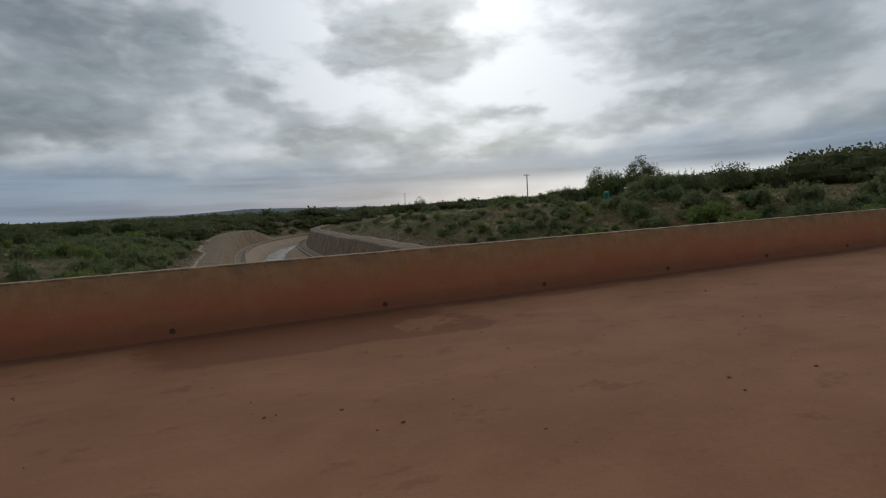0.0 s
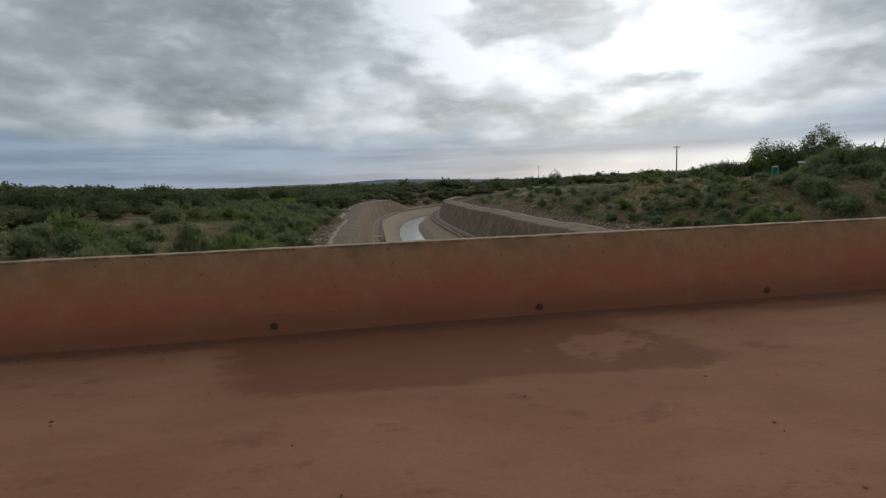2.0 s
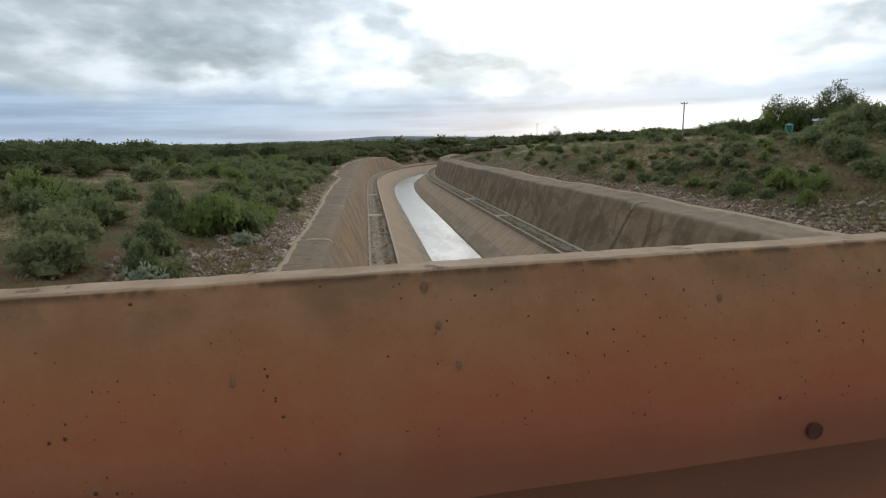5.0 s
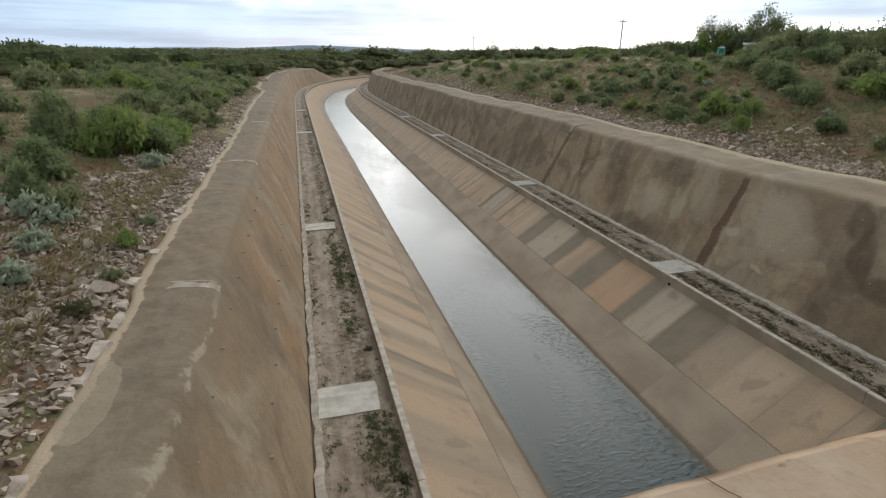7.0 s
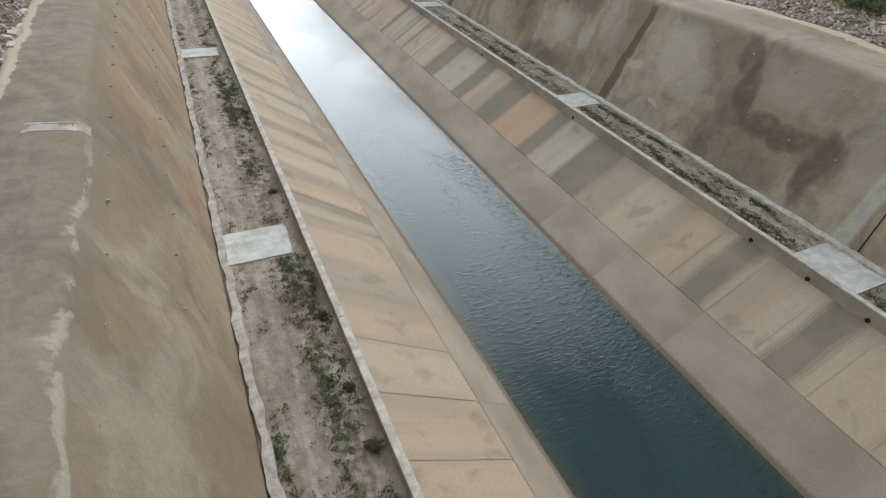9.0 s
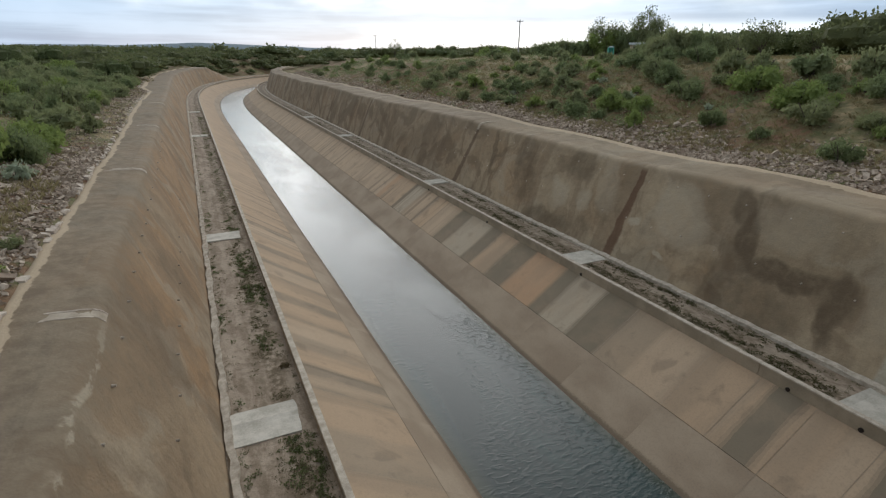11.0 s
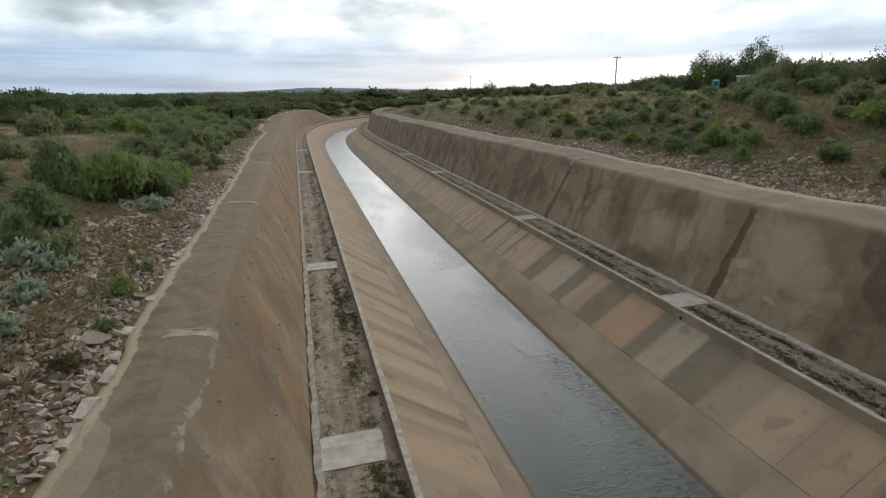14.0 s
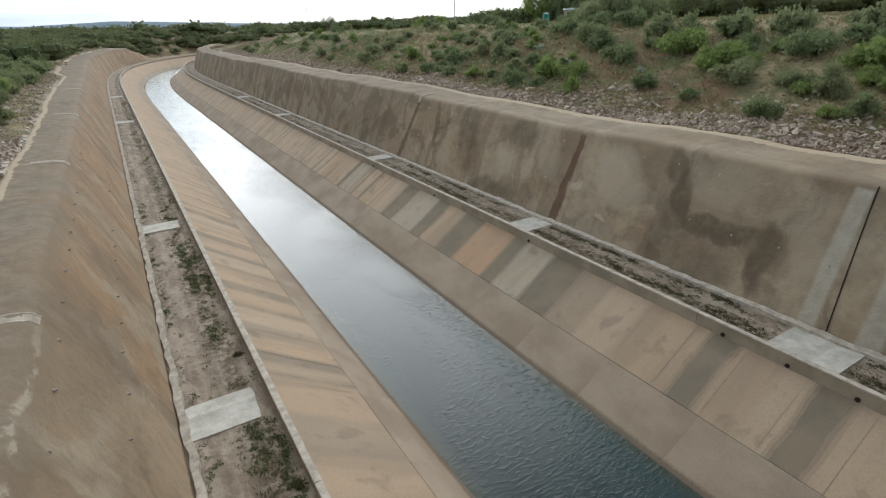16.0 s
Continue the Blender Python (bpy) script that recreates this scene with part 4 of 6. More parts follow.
# light broken kerb behind the top of the left wall
kerb_s = -4.0
while kerb_s < 150:
    rnd = random.Random(int(kerb_s * 100))
    ln = rnd.uniform(0.25, 0.95)
    if rnd.random() < 0.6:
        u0, h, w = float(back_left(kerb_s + ln / 2)) - 0.08 + rnd.uniform(-0.10, 0.08), rnd.uniform(0.06, 0.24), rnd.uniform(0.10, 0.20)
        z = float(crest_height(kerb_s, -1)) + 0.05
        extrude_along("kerb_stone", np.linspace(kerb_s, kerb_s + ln, 6), [(u0 - w * 1.2, z - 0.4), (u0 - w, z + h), (u0 + w * 0.6, z + h * 0.7), (u0 + w, z - 0.3)],
                      M_KERB, wall_left, wobble=0.12, seed=kerb_s)
    kerb_s += ln + rnd.uniform(0.0, 0.25)


def make_copings():
    for side in (-1, 1):
        thing = new("coping_left" if side < 0 else "coping_right")
        tagged(thing, "low concrete coping wall along the canal lining, dusty and pale on top", "coping", kind="structure")
        a, b = (0.0, -0.24) if side < 0 else (U_COP_R, U_COP_R + 0.24)
        s0 = -24.3
        while s0 < 395:
            ln = 12.5 if s0 < 150 else 25.0
            s = np.arange(s0 + 0.012, s0 + ln, 0.625 if s0 < 150 else 2.0)
            s[-1] = s0 + ln - 0.012
            prof = [(a, Z_SLOPE - 0.25), (b, Z_SLOPE - 0.25), (b, Z_COP), (a, Z_COP)] if side > 0 else [(b, Z_SLOPE - 0.25), (a, Z_SLOPE - 0.25), (a, Z_COP), (b, Z_COP)]
            extrude_along("coping_block", s, prof, M_COPING, thing, wobble=0.006, seed=s0)
            # pale worn cap
            c0, c1 = min(a, b) - 0.02, max(a, b) + 0.02
            extrude_along("cap", s, [(c0, Z_COP + 0.003), (c1, Z_COP + 0.003), (c1 - 0.02, Z_COP + 0.05), (c0 + 0.02, Z_COP + 0.05)], M_PALE, thing, wobble=0.006, seed=s0 + 1)
            s0 += ln
        if side > 0:
            bm = tube_bm([(0, 0, 0), (0, 0, 0.10)], [0.10, 0.10], 10)
            me = bpy.data.meshes.new("drain_outlet")
            bm.to_mesh(me)
            bm.free()
            me.materials.append(M_DARK)
            for s in (6.3, 8.9, 11.8, 25.7, 38.2, 50.7, 63.2):
                p, q = Vector(canal(s, U_COP_R + 0.05, Z_SLOPE + 0.12)), Vector(canal(s, U_COP_R - 1, Z_SLOPE + 0.12))
                ob = new("drain_outlet", me)
                ob.matrix_world = Matrix.Translation(p) @ (q - p).to_track_quat('Z', 'Y').to_matrix().to_4x4()
                ob.parent = thing


make_copings()


def slope_point(side, z):
    """u of the lining at the height z."""
    k = Z_SLOPE - z
    return k * 1.553 if side < 0 else U_COP_R - k * 1.418


def make_lining():
    for side in (-1, 1):
        name = "canal_lining_left" if side < 0 else "canal_lining_right"
        # the bed under the panels, down to the bottom
        s = np.concatenate([np.arange(-30, 90, 1.0), np.arange(90, 420, 2.0)])
        zs = np.array([Z_SLOPE + 0.02, -14.0, -16.0, -18.6, -18.6])
        us = np.array([slope_point(side, z) for z in zs])
        us[-1] = U_COP_R / 2
        S_, U_ = np.meshgrid(s, us, indexing='ij')
        Z_ = np.broadcast_to(zs - 0.022, S_.shape)
        f = grid_faces(len(s), len(zs))
        bed = mesh_object(name, canal(S_, U_, Z_), f[:, ::-1] if side < 0 else f, M_RIB, smooth=False)
        tagged(bed, "sloping concrete canal lining of separate stained panels", "lining", kind="structure")
        z_row, first = (-15.05, 12.85) if side < 0 else (-14.64, 13.0)
        rows = ((Z_SLOPE, z_row, M_UP_L if side < 0 else M_UP_R, 2.5, 0.010), (z_row - 0.02, -16.75, M_LOW, 5.0, 0.003))
        for z0, z1, mat, ln, g in rows:
            s0 = first - 37.5
            i = 0
            while s0 < 395:
                ua, ub = slope_point(side, z0), slope_point(side, z1)
                lift = 0.008 * math.sin(i * 5.1 + z0)
                P, UV = [], []
                for sv in (s0 + g, s0 + ln / 2, s0 + ln - g):
                    for uu, zz, k in ((ua, z0 - 0.05, 0), (ua, z0 + lift, 0), ((ua + ub) / 2, (z0 + z1) / 2 + lift, 0.5), (ub, z1 + 0.012 + lift, 1), (ub, z1 - 0.05, 1)):
                        P.append(canal(sv, uu, zz))
                        UV.append((sv, k * 3.6))
                f = grid_faces(3, 5)
                mesh_object("panel", P, f[:, ::-1] if side < 0 else f, mat, bed, uv=UV, smooth=False)
                s0 += ln
                i += 1


make_lining()


def make_water():
    s = np.concatenate([np.arange(-30, 90, 1.0), np.arange(90, 420, 2.0)])
    us = np.linspace(slope_point(-1, Z_WATER) - 0.4, slope_point(1, Z_WATER) + 0.4, 14)
    S_, U_ = np.meshgrid(s, us, indexing='ij')
    ob = mesh_object("water", canal(S_, U_, np.full_like(S_, Z_WATER)), grid_faces(len(s), len(us))[:, ::-1], M_WATER, uv=np.stack([np.broadcast_to(np.linspace(0, 1, len(us)), S_.shape), S_], -1))
    tagged(ob, "still dark teal canal water reflecting the bright sky", "water", kind="structure")


make_water()


# ---------------------------------------------------------------- the bridge
def make_bridge():
    xs = np.arange(-46, 78.1, 0.5)
    ys = np.concatenate([np.linspace(-10.2, -2.2, 17), np.linspace(-2.0, 0.10, 9)])
    X_, Y_ = np.meshgrid(xs, ys, indexing='ij')
    Z_ = 0.012 * fbm(X_ * 0.8, Y_ * 1.3, 3.0) + 0.006 * fbm(X_ * 3, Y_ * 4, 5.0)
    top = np.stack([X_, Y_, Z_], -1)
    deck = part("bridge_deck", box_bm(124, 10.85, 0.5, (16, -4.80, -0.29), 0.04), M_COPING)
    tagged(deck, "concrete bridge deck covered with reddish clay dust", "bridge", kind="structure")
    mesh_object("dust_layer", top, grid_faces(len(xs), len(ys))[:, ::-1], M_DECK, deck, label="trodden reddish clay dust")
    # barrier: sloped toe, steep face, flat top
    prof = [(0.0, -0.03), (0.020, 0.12), (0.034, 0.20), (0.088, 0.40), (0.102, 0.44), (0.205, 0.82), (0.213, 0.842), (0.232, 0.850), (0.350, 0.850), (0.366, 0.842), (0.372, 0.82), (0.372, -0.03)]
    prof = np.array(prof)
    xs = np.concatenate([np.arange(-46, -6, 0.5), np.arange(-6, 16, 0.06), np.arange(16, 78.1, 0.5)])
    m = len(prof)
    A = np.broadcast_to(xs[:, None], (len(xs), m))
    Yb = np.broadcast_to(prof[:, 0], A.shape) + 0.003 * fbm(A * 2.1, np.broadcast_to(prof[:, 1], A.shape) * 6, 2.0)
    Zb = np.broadcast_to(prof[:, 1], A.shape).copy()
    edge = np.isin(np.arange(m), (5, 6, 7, 8, 9))
    Zb = Zb + np.where(edge, 0.004 * fbm(A * 6.3, A * 0, 4.0) + 0.003 * fbm(A * 23, A * 0, 6.0), 0)
    Yb = Yb + np.where(np.isin(np.arange(m), (5, 6, 7)), 0.006 * fbm(A * 9.3, A * 0, 8.0) + 0.008 * np.maximum(fbm(A * 13.0, A * 0, 3.0, 5), 0), 0)
    bar = mesh_object("bridge_barrier", np.stack([A, Yb, Zb], -1), grid_faces(len(xs), m, closed=True)[:, ::-1], M_BARRIER, smooth=False)
    tagged(bar, "concrete bridge barrier splashed with red clay, pale worn top", "barrier", kind="structure")

    # drain holes at its foot: thin discs, the shade inside put into their colour
    bm = bmesh.new()
    r = bmesh.ops.create_circle(bm, segments=14, radius=0.036, cap_ends=True)
    ring = bmesh.ops.extrude_face_region(bm, geom=bm.faces[:])
    bmesh.ops.translate(bm, verts=[v for v in ring['geom'] if isinstance(v, bmesh.types.BMVert)], vec=(0, 0, 0.012))
    me = bpy.data.meshes.new("drain_hole")
    bm.to_mesh(me)
    bm.free()
    me.materials.append(M_PIT)
    for i in range(-5, 10):
        ob = new("drain_hole", me)
        ob.matrix_world = Matrix.Translation((-0.51 + 2.80 * i, 0.013, 0.09)) @ Euler((radians(90), 0, 0)).to_matrix().to_4x4()
        ob.parent = bar

    def face_y(z):
        return float(np.interp(z, prof[:7, 1], prof[:7, 0]))

    # hairline cracks across the top and down the face
    for x0, seed in ((0.94, 5),):
        rnd = random.Random(seed)
        line = [(y, z) for y, z in zip(np.linspace(0.362, 0.232, 9), [0.8525] * 9)]
        V, x = [], x0
        for i, (y, z) in enumerate(line):
            x += rnd.uniform(-0.012, 0.012)
            w = 0.0008 * (1.0 - i / len(line)) + 0.0003
            V += [(x - w, y, z), (x + w, y, z)]
        mesh_object("crack", V, [(2 * i, 2 * i + 1, 2 * i + 3, 2 * i + 2) for i in range(len(line) - 1)], M_PIT, bar, smooth=False, label="dark hairline crack")

    def blob(name, x, z, rx, rz, mat, seed):
        rnd = random.Random(seed)
        n = 12
        y0 = face_y(z)
        tilt = (face_y(z + 0.02) - face_y(z - 0.02)) / 0.04
        V = [(x, y0 - 0.007, z)]
        for k in range(n):
            a, q = 2 * math.pi * k / n, rnd.uniform(0.8, 1.15)
            dz = math.sin(a) * rz * q
            V.append((x + math.cos(a) * rx * q, y0 + tilt * dz - 0.003, z + dz))
        return V, [(0, 1 + k, 1 + (k + 1) % n) for k in range(n)]

    for i, (x, z, rr) in enumerate(((0.675, 0.79, 0.024), (0.72, 0.645, 0.022), (0.785, 0.495, 0.021), (-0.03, 0.51, 0.021), (1.91, 0.66, 0.021), (3.1, 0.64, 0.02), (-1.2, 0.63, 0.02), (4.3, 0.50, 0.02), (3.15, 0.78, 0.022))):
        V, F = blob("tie_plug", x, z, rr * 0.55, rr * 0.9, M_PLUG, i)
        mesh_object("tie_plug", V, F, M_PLUG, bar, smooth=False, label="grey mortar plug in a form-tie hole")
    V, F = [], []
    rnd = random.Random(8)
    for i in range(650):
        x, z = rnd.uniform(-2.2, 5.5), rnd.uniform(0.18, 0.83)
        q = 0.0013 + 0.0036 * rnd.random() ** 2.5
        v, f = blob("pit", x, z, q * rnd.uniform(0.6, 1.6), q * rnd.uniform(0.7, 1.7), M_PIT, i + 50)
        F += [tuple(a + len(V) for a in t) for t in f]
        V += v
    pits = mesh_object("surface_pits", V, F, M_PIT, bar, smooth=False)
    tagged(pits, "small spots coloured dark like the shade in air holes of the cast face", kind="stuff")


make_bridge()


def make_clods():
    rs = np.random.RandomState(17)
    bm = bmesh.new()
    bmesh.ops.create_icosphere(bm, subdivisions=1, radius=1.0)
    v = np.array([x.co[:] for x in bm.verts])
    f = np.array([[y.index for y in x.verts] for x in bm.faces])
    bm.free()
    n = 420
    x = rs.uniform(-6, 16, n)
    y = np.where(rs.rand(n) < 0.35, -np.abs(rs.normal(0.05, 0.12, n)), rs.uniform(-5.0, -0.1, n))
    size = rs.gamma(1.6, 0.0022, n) + 0.0025
    P = v[None] * rs.uniform(0.6, 1.3, (n, len(v), 1)) * (size[:, None] * rs.uniform(0.6, 1.6, (n, 3)))[:, None, :] * np.array([1.3, 1.0, 0.55])
    P = P + np.stack([x, y, size * 0.2 + 0.004], -1)[:, None, :]
    ob = mesh_object("clay_crumbs", P, (f[None] + (np.arange(n) * len(v))[:, None, None]).reshape(-1, 3), M_CLOD, smooth=False)
    tagged(ob, "scattered crumbs of dry clay on the deck", "clay crumbs", kind="stuff")


M_CLOD = mat_simple("dry_clay", (0.13, 0.070, 0.045), (0.24, 0.14, 0.09), 12.0, 0.95, 0.4)
make_clods()


# ---------------------------------------------------------------- rocks, weeds, shrubs
def rough_block():
    """A block of eight corners in triangles, the start of a broken stone."""
    v = np.array([(x, y, z) for x in (-1, 1) for y in (-1, 1) for z in (-1, 1)], float) * 0.8
    q = [(0, 1, 3, 2), (4, 6, 7, 5), (0, 4, 5, 1), (2, 3, 7, 6), (0, 2, 6, 4), (1, 5, 7, 3)]
    f = np.array([t for a, b, c, d in q for t in ((a, b, c), (a, c, d))])
    return v, f


def make_rubble(name, count, place, label, seed):
    rs = np.random.RandomState(seed)
    v, f = rough_block()
    s, u, size = place(rs, count)
    z = land(s, u)
    n = len(s)
    A = rs.normal(size=(n, 3, 3))
    Q, _ = np.linalg.qr(A)
    sc = size[:, None] * rs.uniform(0.45, 1.25, (n, 3))
    sc[:, 2] *= 0.8
    vv = (v[None] * rs.uniform(0.5, 1.25, (n, len(v), 1)) + rs.normal(0, 0.16, (n, len(v), 3))) * sc[:, None, :]
    vv = np.einsum('nij,nkj->nki', Q, vv) * np.array([1.0, 1.0, 0.8])
    vv = vv + (canal(s, u, z) + np.array([0, 0, 1.0]) * (size * 0.25)[:, None])[:, None, :]
    ff = f[None] + (np.arange(n) * len(v))[:, None, None]
    ob = mesh_object(name, vv, ff.reshape(-1, 3), M_ROCKS, smooth=False)
    tagged(ob, label, "rubble", kind="stuff")


def mat_rocks():
    m, k, b = material("broken_rock_rubble")
    g = k.add('ShaderNodeNewGeometry')
    r = g.outputs['Random Per Island']
    n = k.noise(g.outputs['Position'], 7.0, 4.0, 0.65)
    col = k.mix(r, (0.220, 0.160, 0.112), (0.54, 0.440, 0.340))
    col = k.mix(k.math('MULTIPLY', k.step(n, 0.45, 0.7), 0.5), col, (0.11, 0.075, 0.055))
    finish(k, b, col, 0.92, n, 0.6, 0.03)
    return m


M_ROCKS = mat_rocks()


def rocks_left(rs, n):
    s = rs.uniform(-6, 120, n) ** 1.0
    s = np.where(rs.rand(n) < 0.72, rs.uniform(-6, 46, n), s)
    d = np.where(s < 38, rs.uniform(0, 8, n), np.abs(rs.normal(0, 3.6, n))) * (0.7 + 0.5 * np.clip(fbm(s * 0.2, s * 0, 2.0, 2), -1, 1))
    return s, back_left(s) - 0.20 - d, rs.gamma(2.2, 0.025, n) + 0.03


def rocks_right(rs, n):
    s = np.where(rs.rand(n) < 0.6, rs.uniform(-8, 62, n), rs.uniform(-8, 190, n))
    wide = np.where(fbm(s * 0.12, s * 0, 3.0, 2) > -0.1, 2.7, 1.4)
    d = np.abs(rs.normal(0, 1.0, n)) * wide * 1.15
    return s, U_BACK_R + 0.25 + d, rs.gamma(2.2, 0.032, n) + 0.035


make_rubble("rubble_left", 17000, rocks_left, "loose angular broken rock on the slope behind the wall", 4)
make_rubble("rubble_right", 14000, rocks_right, "strip of loose angular broken rock above the wall", 5)


def leaf_quads(rs, base, direction, size, aspect=2.6):
    """A quad for each leaf, from base along direction."""
    n = len(base)
    d = direction / np.linalg.norm(direction, axis=1, keepdims=True)
    side = np.cross(d, rs.normal(size=(n, 3)))
    side /= np.linalg.norm(side, axis=1, keepdims=True) + 1e-9
    L, W = size[:, None], size[:, None] / aspect
    a, b = base, base + d * L
    mid = base + d * L * 0.5
    P = np.stack([a, mid + side * W * 0.5, b, mid - side * W * 0.5], 1)
    return P


def crown_quads(rs, lobes, leaves, leaf, aspect=2.0):
    """Leaves strewn through a number of lobes (centre, radii)."""
    P = []
    for c, r in lobes:
        c, r = np.asarray(c, float), np.asarray(r, float)
        v = rs.normal(size=(leaves, 3))
        v /= np.linalg.norm(v, axis=1, keepdims=True)
        base = c + v * r * rs.uniform(0.0, 1.0, (leaves, 1)) ** 0.55
        P.append(leaf_quads(rs, base, v * 0.4 + rs.normal(0, 0.6, (leaves, 3)), rs.uniform(0.6, 1.4, leaves) * leaf, aspect))
    return np.concatenate(P)


def bush_quads(rs, core, sprays, per, leaf, lobes=8, reach=1.42, twig=(0.09, 0.17), mass=0.0):
    """A loose thorn bush of radius and height 1: uneven lobes of dense twigs, with feathery sprays of small leaves that stand out of them."""
    a = np.arange(lobes) * 2.4 + rs.uniform(-0.5, 0.5, lobes)
    far = np.sqrt(np.linspace(0.0, 1.0, lobes)) * rs.uniform(0.45, 0.70, lobes)
    w = rs.uniform(0.24, 0.44, lobes)
    c = np.stack([np.cos(a) * far, np.sin(a) * far, rs.uniform(0.22, 0.66, lobes) * (1.05 - 0.75 * far)], -1)
    wz = np.maximum(w * rs.uniform(0.55, 0.85, lobes), 0.16)
    rad = np.stack([w, w, wz], -1)
    share = w ** 2 / np.sum(w ** 2)
    i = rs.choice(lobes, core, p=share)
    v = rs.normal(size=(core, 3))
    v /= np.linalg.norm(v, axis=1, keepdims=True)
    at = c[i] + v * rad[i] * rs.uniform(0.25, 0.82, (core, 1))
    P = [leaf_quads(rs, at, rs.normal(size=(core, 3)), rs.uniform(*twig, core), 1.3)]
    i = rs.choice(lobes, sprays, p=share)
    v = rs.normal(size=(sprays, 3)) + np.array([0, 0, 0.55])
    v /= np.linalg.norm(v, axis=1, keepdims=True)
    v[:, 2] = np.where(v[:, 2] < -0.45, -v[:, 2], v[:, 2])
    lo, hi = rs.uniform(0.45, 0.8, (sprays, 1)), rs.uniform(0.90, reach, (sprays, 1))
    t = np.linspace(0.0, 1.0, per)[None, :, None]
    line = c[i][:, None] + (v * rad[i])[:, None] * (lo[:, None] + (hi - lo)[:, None] * t)
    line = line + rs.normal(0, 0.030, line.shape) - np.array([0, 0, 0.06]) * t ** 2
    n = sprays * per
    d = np.repeat(v, per, axis=0) * 0.7 + rs.normal(0, 0.55, (n, 3))
    P.append(leaf_quads(rs, line.reshape(-1, 3), d, rs.uniform(0.6, 1.35, n) * leaf, 2.3))
    if mass:                                                             # solid lumps added inside the lobes to block light through the bush
        a, e = np.meshgrid(np.linspace(0, 2 * math.pi, 6)[:-1], np.array([-1.2, -0.25, 0.6, 1.57]), indexing='ij')
        ball = np.stack([np.cos(a) * np.cos(e), np.sin(a) * np.cos(e), np.sin(e)], -1)
        for ci, ri in zip(c, rad):
            q = ci + ball * ri * mass * rs.uniform(0.6, 1.25, ball.shape[:2])[..., None]
            f = np.concatenate([grid_faces(5, 4), [[16 + j, 17 + j, 1 + j, j] for j in range(3)]])
            P.append(q.reshape(-1, 3)[f])
    P = np.concatenate(P)
    P[:, :, 2] = np.maximum(P[:, :, 2], 0.0)
    return P


def shrub_meshes(seed, core, sprays, per, leaf, mat):
    """Stems and crown of a thorn shrub of radius and height 1."""
    rs = np.random.RandomState(seed)
    bm = bmesh.new()
    for i in range(6):
        a = i * 1.05 + rs.uniform(-0.3, 0.3)
        x, y = math.cos(a), math.sin(a)
        tube_bm([(x * 0.05, y * 0.05, -0.05), (x * 0.22, y * 0.22, 0.25), (x * 0.45, y * 0.45, 0.55)], [0.030, 0.022, 0.010], 4, bm)
    trunk = bpy.data.meshes.new("trunk")
    bm.to_mesh(trunk)
    bm.free()
    trunk.materials.append(M_BARK)
    P = bush_quads(rs, core, sprays, per, leaf, rs.randint(7, 12), mass=0.62)
    ob = mesh_object("crown", P, np.arange(P.shape[0] * 4).reshape(-1, 4), mat, smooth=False)
    crown = ob.data
    bpy.data.objects.remove(ob)
    return trunk, crown


NEAR = [shrub_meshes(71 + i, 900, 300, 11, 0.052, m) for i, m in enumerate((M_LEAF, M_LEAF, M_LEAF2, M_LEAF))]
BIG = [shrub_meshes(11 + i, 560, 130, 8, 0.075, m) for i, m in enumerate((M_LEAF, M_LEAF, M_LEAF, M_LEAF2, M_LEAF, M_LEAF))]
SMALL = [shrub_meshes(31 + i, 300, 90, 6, 0.105, m) for i, m in enumerate((M_LEAF, M_LEAF2, M_LEAF, M_LEAF2))]
DRYSHRUB = shrub_meshes(61, 60, 60, 5, 0.17, M_WEED)
MILK = [shrub_meshes(41 + i, 24, 34, 5, 0.24, M_PALELEAF) for i in range(2)]


def place_bush(name, pair, s, u, radius, height, label, category, group, rnd, ground=None):
    e = new(name)
    e.empty_display_size = 0.2
    x, y, z = canal(s, u, (float(land(s, u)) if ground is None else ground) - 0.06)
    e.matrix_world = Matrix.Translation((x, y, z)) @ Euler((rnd.uniform(-0.08, 0.08), rnd.uniform(-0.08, 0.08), rnd.uniform(0, 6.28))).to_matrix().to_4x4() @ Matrix.Diagonal((radius, radius * rnd.uniform(0.85, 1.15), height, 1))
    for nm, me in zip(("trunk", "crown"), pair):
        o = new(nm, me)
        o.parent = e
    tagged(e, label, category, group)
    return e


